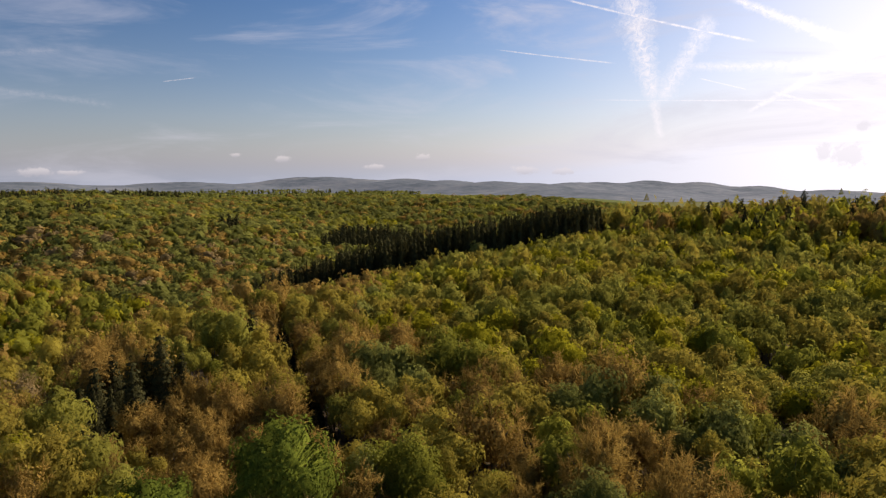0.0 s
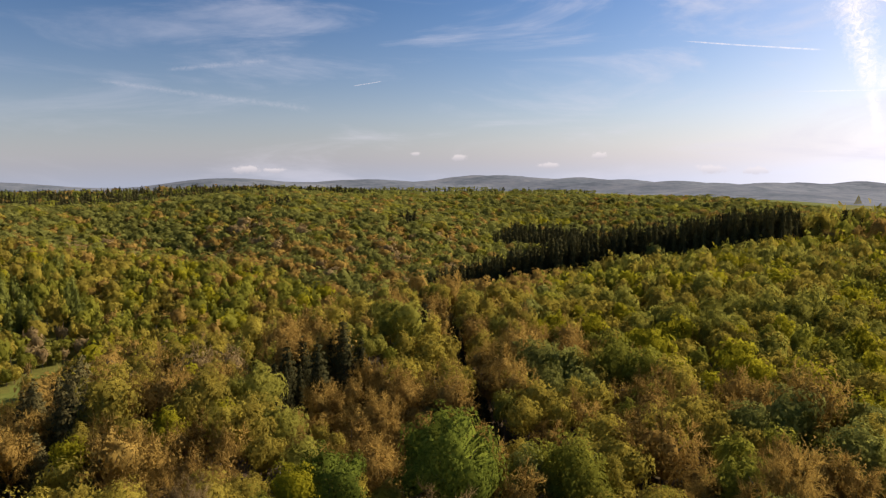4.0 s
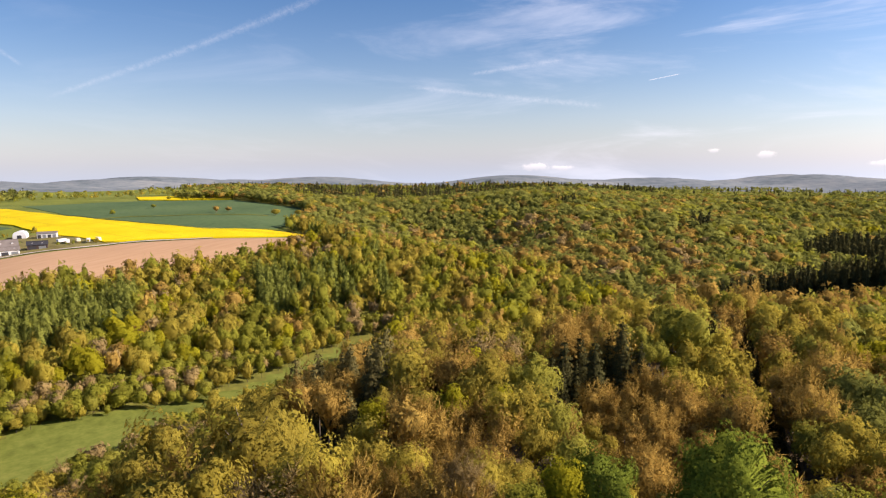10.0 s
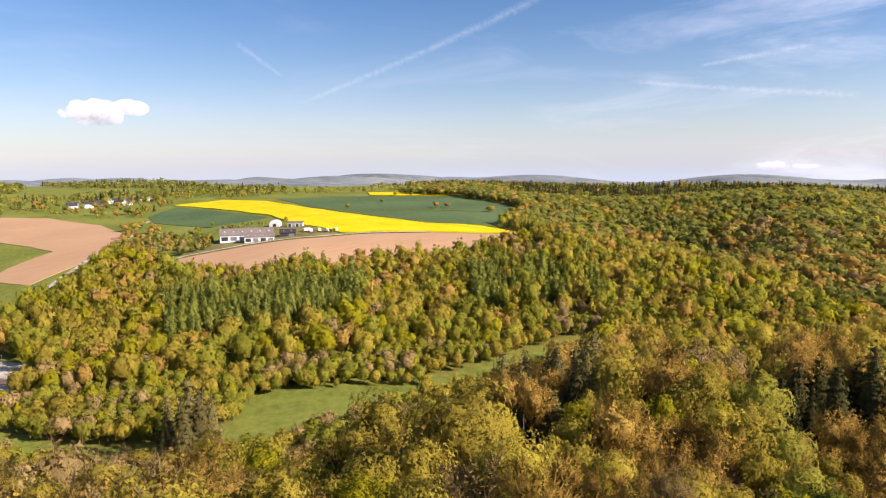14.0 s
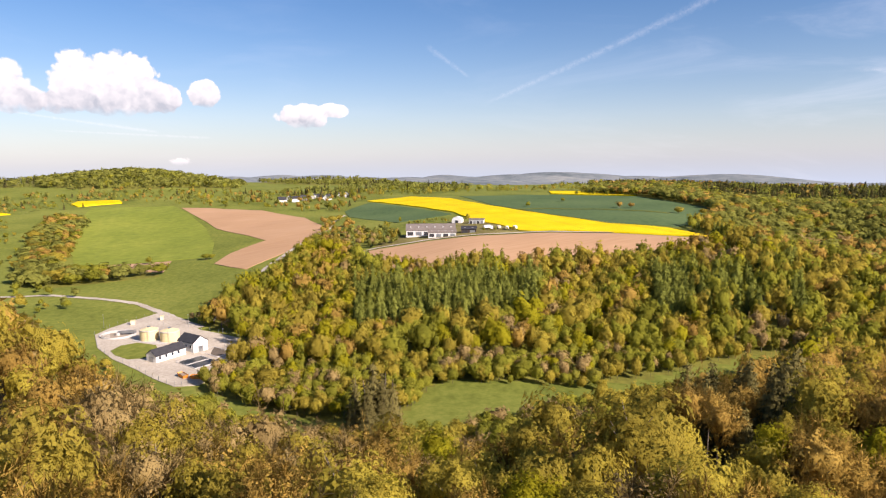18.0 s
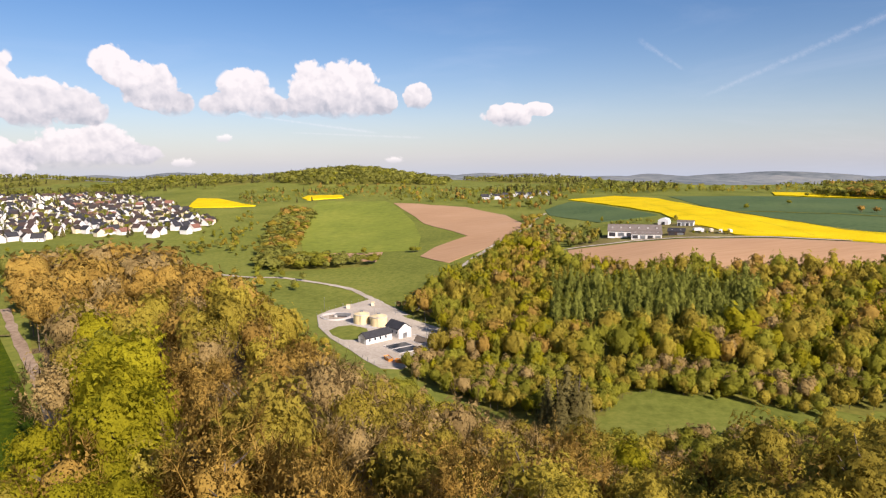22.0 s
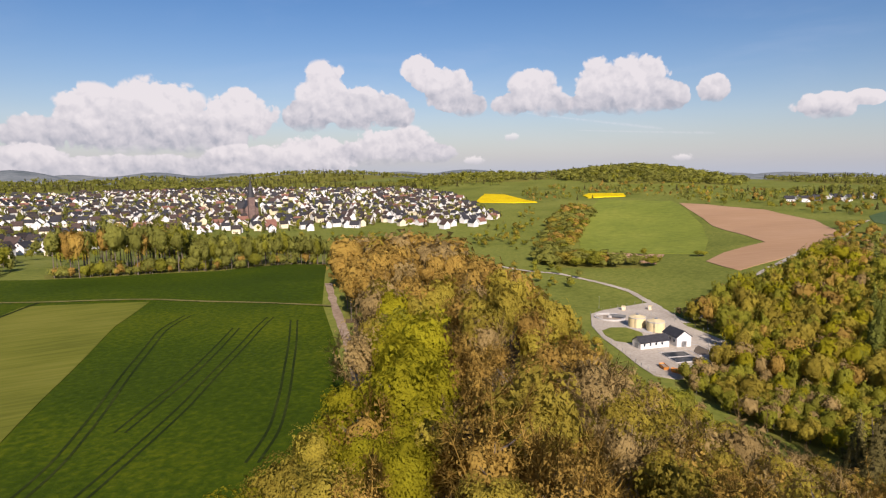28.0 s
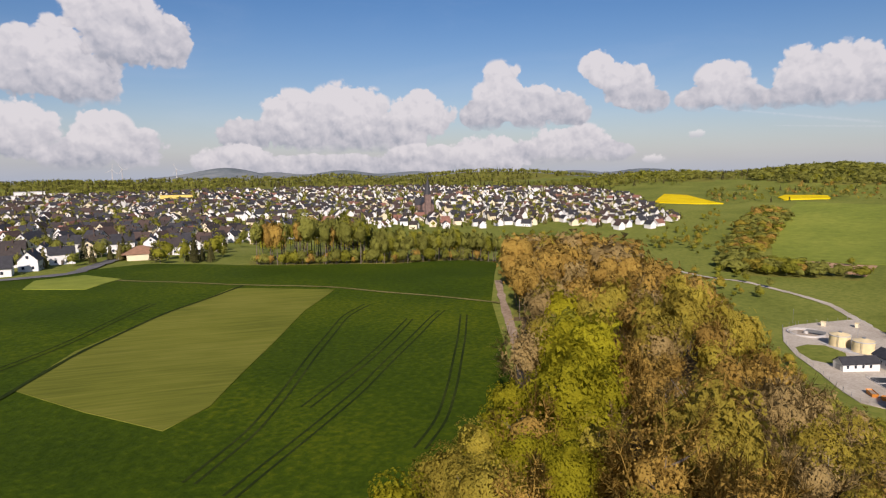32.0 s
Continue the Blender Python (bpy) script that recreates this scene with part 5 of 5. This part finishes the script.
sheet("crop_field", spots((92.0, 480), (89, 446), (86.2, 553), (85.4, 640), (88.3, 533)), GRASS, 0.2, "narrow meadow beside the straight path", "meadow")
WHEEL_LINES = (
    ((155.2, 93), (149.9, 108), (146.4, 129), (143.8, 157), (141.2, 191), (139.2, 206)),
    ((152.0, 87), (146.0, 102), (139.8, 126), (136.7, 149), (133.6, 181), (132.5, 193)),
    ((134.7, 96), (132.6, 107), (131.5, 127), (130.7, 163), (130.5, 187)),
    ((172, 155), (167.7, 168), (162.9, 186), (157.0, 223)),
    ((145, 118), (139.8, 142), (135.4, 184)),
)
for line in WHEEL_LINES:
    for shift in (-0.95, 0.95):
        ribbon("wheel_track", spots(*line), 0.5, WHEEL_TRACK, 0.37, "dark tractor wheel track pressed into the wheat", "wheel track", 3.0, shift=shift)
ribbon("field_edge", spots((172, 132), (167.9, 146), (162.5, 174), (155.8, 209), (149.8, 244)), 1.1, WHEEL_TRACK, 0.52, "dark furrow along the pale crop strip", "furrow")

ribbon("grass_strip", spots((69, 690), (66, 700), (60, 690), (55.5, 672)), 7.0, STUBBLE, 0.6, "pale unmown strip across the bluish-green field", "grass")
for line in (((80.5, 930), (75.5, 850), (72.6, 690), (68.5, 580), (66, 535)), ((79, 950), (74.5, 870), (70.2, 700), (65.4, 590), (62.5, 530)), ((69.5, 690), (64, 605), (58, 552), (55, 530)), ((64.5, 610), (58.5, 562), (53.5, 528))):
    for shift in (-1.0, 1.0):
        ribbon("wheel_track", spots(*line), 0.55, RAPE_TRACK, 1.04, "green tractor wheel track through the rape", "wheel track", 6.0, shift=shift)

# ---- sewage treatment works in the valley ----
def windows_on(parent, wall_x, ys, z, w=1.0, h=1.3, out=1):
    """Windows with frames on a wall that looks along x."""
    for y in ys:
        frame_bm = boxed((wall_x - 0.03, y - w / 2 - 0.08, z - 0.08, wall_x + 0.05 * out, y + w / 2 + 0.08, z + h + 0.08) if out > 0 else (wall_x - 0.05, y - w / 2 - 0.08, z - 0.08, wall_x + 0.03, y + w / 2 + 0.08, z + h + 0.08))
        f = part("window", frame_bm, WINDOW_WHITE, parent)
        a, b = sorted((wall_x + 0.045 * out, wall_x + 0.085 * out))
        part("pane", boxed((a, y - w / 2, z, b, y + w / 2, z + h)), GLASS, f)


def works_building(label, x, y, turn, w, l, h, ridge):
    top = thing("works_building", label, "building", x, y, turn=turn)
    part("wall", gable_walls(w, l, h, ridge), WHITE_WALL, top)
    part("roof", gable_roof(w, l, h, ridge, 0.4), SLATE, top, "dark slate-grey pitched roof")
    for side in (1, -1):
        windows_on(top, side * w / 2, np.arange(-l / 2 + 2, l / 2 - 1, 3.2), h * 0.45, out=side)
    part("door", boxed((-1.3, -l / 2 - 0.06, 0, 1.3, -l / 2 + 0.02, 2.6)), STEEL, top, "grey steel door")
    return top


works_building("long low white works building with dark slate roof", *spot(98.85, 300), 47, 6.0, 15.5, 3.2, 2.2)
works_building("two-storey white works building with dark slate roof", *spot(96.75, 310), 132, 7.5, 11, 4.6, 2.6)
for a, d, r, h in ((100.05, 335, 4.3, 5.4), (98.5, 329, 4.4, 5.2)):
    tank = thing("digester_tank", "cream-painted cylindrical digester tank with shallow lid", "tank", *spot(a, d), group="digester tanks")
    part("shell", drum(r, -1, h, 40), CREAM_TANK, tank)
    part("lid", drum(r + 0.15, h, h + 1.0, 40, r * 0.25), CREAM_TANK, tank, "shallow cream lid")
    part("rim", ring(r + 0.2, r - 0.1, h - 0.35, h + 0.05, 40), CONCRETE, tank)
    part("manhole", drum(0.8, h + 0.6, h + 1.5, 12), STEEL, tank)
    part("ladder", boxed(*[(r, -0.25, z, r + 0.12, 0.25, z + 0.06) for z in np.arange(0.3, h, 0.45)], (r, -0.3, 0, r + 0.14, -0.24, h + 0.8), (r, 0.24, 0, r + 0.14, 0.3, h + 0.8)), STEEL, tank)
clarifier = thing("clarifier", "round pale concrete clarifier basin with scraper bridge", "basin", *spot(102.35, 351))
part("basin_wall", ring(8.3, 7.8, -1, 1.1, 64), CONCRETE, clarifier)
part("basin_floor", drum(7.78, -0.8, 0.35, 64), BASIN_FLOOR, clarifier, "pale brown drained basin floor")
part("scum_ring", ring(6.8, 6.6, 0.3, 0.75, 64), CONCRETE, clarifier)
part("bridge", boxed((-0.6, 0, 1.15, 0.6, 8.4, 1.35), (-0.6, 0, 1.35, -0.54, 8.4, 2.3), (0.54, 0, 1.35, 0.6, 8.4, 2.3)), STEEL, clarifier, "grey steel scraper bridge")
part("centre_column", drum(1.1, -0.8, 1.6, 20), CONCRETE, clarifier)
basins = thing("aeration_basin", "two dark rectangular basins with pale concrete rims", "basin", *spot(96.45, 288), turn=38)
for k, x0 in enumerate((-7.3, 0.2)):
    part("basin_wall", boxed((x0, -6, -1, x0 + 7.2, -5.7, 0.6), (x0, 5.7, -1, x0 + 7.2, 6, 0.6), (x0, -5.7, -1, x0 + 0.3, 5.7, 0.6), (x0 + 6.9, -5.7, -1, x0 + 7.2, 5.7, 0.6)), CONCRETE, basins)
    part("water", boxed((x0 + 0.3, -5.7, -1, x0 + 6.9, 5.7, 0.45)), WATER, basins, "dark water")
part("railing", boxed((-7.3, -6.05, 1.55, 7.4, -6.0, 1.62), *[(x, -6.05, 0.6, x + 0.06, -6.0, 1.6) for x in np.arange(-7.3, 7.4, 2.1)]), STEEL, basins)
sludge = thing("sludge_bed", "low dark pit with grey kerb beside the basins", "basin", *spot(95.0, 303), turn=38)
part("kerb", boxed((-8, -4.5, -1, 8, -4.1, 0.5), (-8, 4.1, -1, 8, 4.5, 0.5), (-8, -4.1, -1, -7.6, 4.1, 0.5), (7.6, -4.1, -1, 8, 4.1, 0.5)), CONCRETE, sludge)
part("fill", boxed((-7.6, -4.1, -1, 7.6, 4.1, 0.3)), BARK, sludge)
sheet("lawn", spots((103.0, 321), (102.2, 329), (101.0, 331), (99.6, 322), (99.4, 310), (100.6, 302), (101.8, 303), (102.7, 312)), GRASS, 0.34, "oval lawn inside the gravel yard", "lawn", 4)
sheet("concrete_apron", spots((101.4, 336), (100.6, 338), (98.6, 328), (98.8, 322), (99.6, 324)), CONCRETE, 0.36, "pale concrete apron in front of the tanks", "paving", 4)
for a, d, turn in ((97.7, 268, 30), (96.5, 264, 75)):
    skip = thing("skip_container", "orange steel skip container on the gravel", "container", *spot(a, d), turn=turn, group="skips")
    bm = bmesh.new()
    v = [bm.verts.new(p) for p in ((-2.2, -0.9, 0.25), (2.2, -0.9, 0.25), (2.2, 0.9, 0.25), (-2.2, 0.9, 0.25), (-3, -1.1, 1.7), (3, -1.1, 1.7), (3, 1.1, 1.7), (-3, 1.1, 1.7))]
    for f in ((3, 2, 1, 0), (0, 1, 5, 4), (1, 2, 6, 5), (2, 3, 7, 6), (3, 0, 4, 7)):
        bm.faces.new([v[k] for k in f])
    part("tub", bm, ORANGE, skip)
    part("skid", boxed((-2, -0.7, 0, 2, -0.5, 0.25), (-2, 0.5, 0, 2, 0.7, 0.25)), STEEL, skip)
    part("load", boxed((-2.6, -0.95, 1.1, 2.6, 0.95, 1.35)), TRACK_SOIL, skip)
for a, d in ((103.3, 372), (98.9, 352), (97.0, 352), (94.3, 318), (94.2, 300)):
    lamp = thing("lamp_post", "slim grey lamp post with small head in the works yard", "lamp post", *spot(a, d), group="yard lamps")
    part("pole", drum(0.09, 0, 7, 8, 0.05), STEEL, lamp)
    part("head", boxed((-0.2, -0.15, 6.95, 0.6, 0.15, 7.1)), STEEL, lamp)
for a, d, s in ((101.2, 372, 1.9), (99.0, 376, 1.7)):
    hut = thing("control_hut", "small cream control hut with flat roof", "hut", *spot(a, d))
    part("wall", boxed((-s / 2, -s / 2, -0.5, s / 2, s / 2, 2.4)), CREAM_WALL, hut)
    part("roof", boxed((-s / 2 - 0.2, -s / 2 - 0.2, 2.4, s / 2 + 0.2, s / 2 + 0.2, 2.6)), CREAM_TANK, hut)
fence = thing("fence", "thin wire fence with grey posts round the works", "fence", 0, 0, 0.0, kind="")
rim = np.vstack((YARD, YARD[:1]))
for p, q in zip(rim[:-1], rim[1:]):
    for t in np.arange(0, 1, 6.0 / np.hypot(*(q - p))):
        x, y = (p * (1 - t) + q * t) * 1.004
        z = float(height(x, y))
        part("post", boxed((x - 0.05, y - 0.05, z - 0.3, x + 0.05, y + 0.05, z + 1.8)), STEEL, fence)

# ---- farm beside the rape ----
def barn(label, x, y, turn, w, l, h, ridge, wall, roof, gates=4):
    top = thing("barn", label, "barn", x, y, turn=turn)
    part("wall", gable_walls(w, l, h, ridge), wall, top)
    part("roof", gable_roof(w, l, h, ridge, 0.5), roof, top, "weathered grey corrugated roof")
    part("ridge_cap", boxed((-0.35, -l / 2 - 0.5, h + ridge + 0.2, 0.35, l / 2 + 0.5, h + ridge + 0.42)), roof, top)
    for k in range(gates):
        y0 = -l / 2 + (k + 0.5) * l / gates
        # every second gate is a dark slab that imitates the shade of an opening
        part("gate", boxed((-w / 2 - 0.08, y0 - l / gates * 0.36, 0, -w / 2 + 0.02, y0 + l / gates * 0.36, h * 0.72)), SLATE if k % 2 else STEEL, top, "dark open gateway" if k % 2 else "grey sliding gate")
        part("skylight", boxed((-w * 0.3, y0 - 0.6, h + ridge * 0.42, -w * 0.22, y0 + 0.6, h + ridge * 0.66)), CONCRETE, top)
    return top


barn("long white-walled barn with weathered grey roof", *spot(76.0, 531), 166, 17, 40, 4.2, 4.4, WHITE_WALL, SHEET_ROOF, 6)
barn("lower white barn annex with grey roof", *spot(75.0, 514), 166, 9, 22, 3.6, 1.8, WHITE_WALL, SHEET_ROOF, 4)
barn("small dark-roofed shed beside the barn", *spot(72.6, 524), 160, 9, 12, 3.0, 2.0, BROWN_TILE, SLATE, 2)
hall = thing("round_roof_hall", "white hall with a rounded roof", "hall", *spot(73.6, 588), turn=60)
bm = bmesh.new()
arcs = [[bm.verts.new((4.5 * math.cos(t), y, 2.6 + 3.2 * math.sin(t))) for t in (math.pi * k / 12 for k in range(13))] for y in (-4, 4)]
for k in range(12):
    bm.faces.new((arcs[0][k], arcs[0][k + 1], arcs[1][k + 1], arcs[1][k]))
for arc in arcs:
    bm.faces.new(arc)
part("vault", bm, TRUCK_WHITE, hall, "white rounded roof")
part("wall", boxed((-4.5, -3.95, -1, 4.5, 3.95, 2.6)), WHITE_WALL, hall)
part("door", boxed((-1.4, -4.1, 0, 1.4, -3.9, 2.6)), SLATE, hall)
barn("flat white shed with open dark bays", *spot(71.9, 578), 155, 7, 13, 3.6, 0.8, WHITE_WALL, SHEET_ROOF, 4)
for a, d, turn, paint in ((70.6, 532, 70, TRUCK_WHITE), (69.9, 534, 75, CREAM_WALL), (69.2, 530, 68, TRUCK_WHITE), (68.5, 533, 80, TRUCK_WHITE), (71.0, 538, 20, TRUCK_WHITE)):
    van = thing("farm_trailer", "white box trailer parked in the farmyard", "trailer", *spot(a, d), turn=turn, group="farm trailers")
    part("body", boxed((-1.2, -3.4, 0.8, 1.2, 3.4, 2.9), bevel=0.12), paint, van)
    for sx in (-1.15, 1.15):
        for sy in (-2.6, 2.4):
            w = drum(0.5, -0.12, 0.12, 14)
            bmesh.ops.rotate(w, verts=w.verts, cent=(0, 0, 0), matrix=Matrix.Rotation(math.pi / 2, 3, "Y"))
            bmesh.ops.translate(w, verts=w.verts, vec=(sx, sy, 0.5))
            part("wheel", w, RUBBER, van)
    part("drawbar", boxed((-0.1, 4, 0.6, 0.1, 5.2, 0.8)), STEEL, van)
sheet("farmyard", spots((81.2, 490), (76.4, 506), (70.4, 512), (67.4, 519), (68.0, 528), (69.5, 556), (71.5, 596), (74.5, 600), (73.5, 560), (77.0, 552), (80, 530)), DRY_GRASS, 0.25, "worn grassy farmyard", "yard", 6)

# ---- village ----
HOUSE_KINDS = []
rng = np.random.default_rng(41)
for k in range(10):
    w, l, h = rng.uniform(7.2, 9.0), rng.uniform(8.5, 12), rng.uniform(3.6, 5.6)
    ridge = w * rng.uniform(0.36, 0.5)
    meshes = {}
    for name, bm in (("wall", gable_walls(w, l, h, ridge, 3.0)), ("roof", gable_roof(w, l, h, ridge, 0.55)), ("chimney", boxed((0.7, -0.5, h + ridge * 0.4, 1.3, 0.2, h + ridge + 1.1))),
                     ("window", boxed((-0.55, -0.06, -0.65, 0.55, 0.05, 0.65))), ("door", boxed((-0.5, -0.06, 0, 0.5, 0.05, 2.1)))):
        me = bpy.data.meshes.new(name)
        bm.to_mesh(me)
        bm.free()
        meshes[name] = me
    meshes["wall"].materials.append((WHITE_WALL, WHITE_WALL, WHITE_WALL, WHITE_WALL, CREAM_WALL)[k % 5])
    meshes["roof"].materials.append((SLATE, BROWN_TILE, SLATE, DARK_TILE, DARK_TILE, SLATE, BROWN_TILE, SLATE, RED_TILE, DARK_TILE)[k])
    meshes["chimney"].materials.append(BROWN_TILE)
    meshes["window"].materials.append(GLASS)
    meshes["door"].materials.append(BARK)
    HOUSE_KINDS.append((w, l, h, ridge, meshes, ("slate", "brown", "slate", "dark", "dark", "slate", "brown", "slate", "red", "dark")[k]))
ROOF_WORDS = {"slate": "dark slate roof", "brown": "brown tiled roof", "dark": "dark brown tiled roof", "red": "faded red tiled roof"}


def house(x, y, turn, number):
    w, l, h, ridge, meshes, roofing = HOUSE_KINDS[number]
    top = thing("house", f"{'cream' if number % 5 == 4 else 'white'} rendered village house with {ROOF_WORDS[roofing]}", "house", x, y, turn=turn, group="village houses")
    for name in ("wall", "roof", "chimney"):
        new(name, meshes[name]).parent = top
    spots_on = [(wx, -l / 2, 0, z) for wx in (-w * 0.24, w * 0.24) for z in (1.7,)] + [(0, -l / 2, 0, h + ridge * 0.35), (0, l / 2, 180, h + ridge * 0.35)]
    spots_on += [(side * w / 2, wy, 90 * side, 1.7) for side in (1, -1) for wy in (-l * 0.25, l * 0.2)]
    for wx, wy, face, z in spots_on:
        pane = new("window", meshes["window"])
        pane.parent = top
        pane.matrix_basis = pose(wx, wy, z, 0, 0, face)
    door = new("door", meshes["door"])
    door.parent = top
    door.matrix_basis = pose(w / 2, 0, 0, 0, 0, 90)


def village():
    rng = np.random.default_rng(23)
    low, high = VILLAGE.min(0), VILLAGE.max(0)
    pitch = 21.5
    gx, gy = np.meshgrid(np.arange(low[0], high[0], pitch), np.arange(low[1], high[1], pitch))
    x = (gx + rng.uniform(-6, 6, gx.shape)).ravel()
    y = (gy + rng.uniform(-6, 6, gy.shape)).ravel()
    keep = inside(VILLAGE, x, y) & (rng.random(len(x)) < 0.86)
    for a, d, r in ((133.9, 902, 36), (157.6, 352, 22), (155, 1120, 40)):
        cx, cy = spot(a, d)
        keep &= np.hypot(x - cx, y - cy) > r
    a = np.degrees(np.arctan2(-x, y))
    keep &= ~((np.hypot(x, y) < 400) & (a > 151))
    rows = []
    for px, py in zip(x[keep], y[keep]):
        street = 34 * math.sin(px / 190) + 40 * math.sin(py / 230) + (90 if rng.random() < 0.5 else 0) + rng.normal() * 6
        rows.append((px, py, street, int(rng.integers(10))))
    return sorted(rows, key=lambda r: math.hypot(r[0], r[1]))


HOUSES = village()
# the front row by the field
for k, (a, d, turn) in enumerate(((167.4, 322, 70), (165.2, 334, 150), (166.6, 352, 60), (163.2, 352, 75), (161.4, 372, 160), (159.9, 384, 70), (164.4, 372, 155), (162.6, 398, 70), (155.4, 366, 65), (153.6, 372, 160), (152.2, 392, 70), (156.8, 395, 150), (158.9, 412, 75), (154.6, 408, 65), (166.2, 386, 70))):
    house(*spot(a, d), turn, (0, 2, 3, 5, 9, 7)[k % 6])
house(*spot(124.9, 772), 20, 0)
for x, y, turn, number in HOUSES[:225]:
    house(x, y, turn, number)
far_parts = {}
for x, y, turn, number in HOUSES[225:]:
    m = np.array(pose(x, y, float(height(x, y)), 0, 0, turn))
    for name in ("wall", "roof"):
        me = HOUSE_KINDS[number][4][name]
        far_parts.setdefault(me.materials[0].name, []).append((me, m))
for mat_name, rows in far_parts.items():
    bm = bmesh.new()
    verts, faces, base = [], [], 0
    for me, m in rows:
        co = np.empty(len(me.vertices) * 3, np.float32)
        me.vertices.foreach_get("co", co)
        co = co.reshape(-1, 3)
        verts.append(co @ m[:3, :3].T + m[:3, 3])
        me.calc_loop_triangles()
        tri = np.empty(len(me.loop_triangles) * 3, np.int32)
        me.loop_triangles.foreach_get("vertices", tri)
        faces.append(tri.reshape(-1, 3) + base)
        base += len(co)
    bm.free()
    ob = new("far_houses", mesh_of("far_houses", np.vstack(verts), np.vstack(faces), (bpy.data.materials[mat_name],), flat=True))
    tagged(ob, "walls and dark roofs of the village's further houses", "houses", kind="stuff")

# church
church = thing("church", "dark red stone village church with slender pointed spire", "church", *spot(133.9, 902), turn=-35)
part("nave", gable_walls(15, 34, 13, 9, 3), STONE, church)
part("nave_roof", gable_roof(15, 34, 13, 9, 0.4), SLATE, church, "dark slate roof")
part("transept", gable_walls(11, 26, 12, 7, 3), STONE, church).matrix_basis = pose(0, -6, 0, 0, 0, 90)
part("transept_roof", gable_roof(11, 26, 12, 7, 0.4), SLATE, church).matrix_basis = pose(0, -6, 0, 0, 0, 90)
part("tower", boxed((-4, 15, -3, 4, 23, 27), (-4.4, 14.6, 26.4, 4.4, 23.4, 27.2)), STONE, church)
spire = drum(5.0, 27.2, 52, 8, 0.08)
bmesh.ops.translate(spire, verts=spire.verts, vec=(0, 19, 0))
part("spire", spire, SLATE, church, "steep dark slate spire")
part("cross", boxed((-0.12, 18.88, 52, 0.12, 19.12, 55), (-0.8, 18.88, 53.6, 0.8, 19.12, 53.9)), STEEL, church)
for side in (1, -1):
    for y in (-12, 3, 9):
        part("window", boxed((side * 7.5 - 0.06, y - 1, 3, side * 7.5 + 0.06, y + 1, 10)), GLASS, church)
part("rose_window", boxed((-2, -17.08, 5, 2, -16.95, 12)), GLASS, church)

# low villa with tent roof at the field edge
villa = thing("villa", "low sand-coloured house with shallow orange hipped roof", "house", *spot(157.6, 352), turn=70)
part("wall", boxed((-9, -7, -2, 9, 7, 3.2)), CREAM_WALL, villa)
hip = drum(13.5, 3.2, 6.4, 4, 1.2)
bmesh.ops.rotate(hip, verts=hip.verts, cent=(0, 0, 0), matrix=Matrix.Rotation(math.pi / 4, 3, "Z"))
part("roof", hip, ORANGE_TILE, villa, "shallow pale orange tiled roof")
part("porch_roof", boxed((-10.5, -11, 2.5, 6, -7, 2.8)), ORANGE_TILE, villa)
for x in (-9, -4, 1):
    part("porch_post", boxed((x, -10.8, -2, x + 0.3, -10.5, 2.5)), WINDOW_WHITE, villa)
    part("window", boxed((x + 0.6, -7.06, 0.9, x + 2.4, -6.95, 2.3)), GLASS, villa)

# yellow apartment block, factory halls, long greenhouse roof
block = thing("apartment_block", "long yellow apartment block with flat roof", "building", *spot(154.7, 1120), turn=60)
part("wall", boxed((-6, -24, -3, 6, 24, 10)), YELLOW_WALL, block)
part("roof", boxed((-6.4, -24.4, 10, 6.4, 24.4, 10.5)), SLATE, block)
for y in np.arange(-22, 23, 4.4):
    for z in (1.2, 4.4, 7.4):
        part("window", boxed((-6.08, y - 0.9, z, -5.95, y + 0.9, z + 1.5)), GLASS, block)
for a, d, l, h in ((164.9, 1330, 46, 11), (163.0, 1300, 30, 8), (166.3, 1280, 26, 7), (126.2, 1330, 60, 5), (124.3, 1300, 42, 6)):
    shed = thing("factory_hall", "long low white factory hall with flat roof", "hall", *spot(a, d), turn=a - 90, group="factory halls")
    part("wall", boxed((-10, -l / 2, -4, 10, l / 2, h)), WHITE_WALL, shed)
    part("roof", boxed((-10.4, -l / 2 - 0.4, h, 10.4, l / 2 + 0.4, h + 0.5)), CONCRETE, shed)
    part("window_band", boxed((-10.1, -l / 2 + 2, h * 0.55, -9.95, l / 2 - 2, h * 0.7)), GLASS, shed)
# hamlet on the plateau
for k, (a, d, turn) in enumerate(((88.9, 1000, 10), (88.3, 1012, 80), (87.8, 998, 15), (86.2, 1056, 70), (85.6, 1040, 5), (85.0, 1015, 60), (84.3, 1060, 30), (83.4, 1055, 80), (87.1, 1030, 40))):
    house(*spot(a, d), turn, (0, 2, 5, 7)[k % 4])
# wind turbines on the skyline
for a, d in ((159.3, 2600), (158.6, 2660), (154.6, 2500)):
    mill = thing("wind_turbine", "tall white wind turbine at rest on the horizon", "wind turbine", *spot(a, d), turn=a, group="wind turbines")
    part("tower", drum(1.6, -3, 54, 12, 0.9), CONCRETE, mill)
    part("nacelle", boxed((-1.3, -4.6, 53.4, 1.3, 3.6, 56)), CONCRETE, mill)
    for k in range(3):
        blade = boxed((-0.5, -5.1, 0, 0.5, -4.8, 22))
        bmesh.ops.rotate(blade, verts=blade.verts, cent=(0, 0, 0), matrix=Matrix.Rotation(2.1 * k + a, 3, "Y"))
        bmesh.ops.translate(blade, verts=blade.verts, vec=(0, 0, 54.7))
        part("blade", blade, CONCRETE, mill)
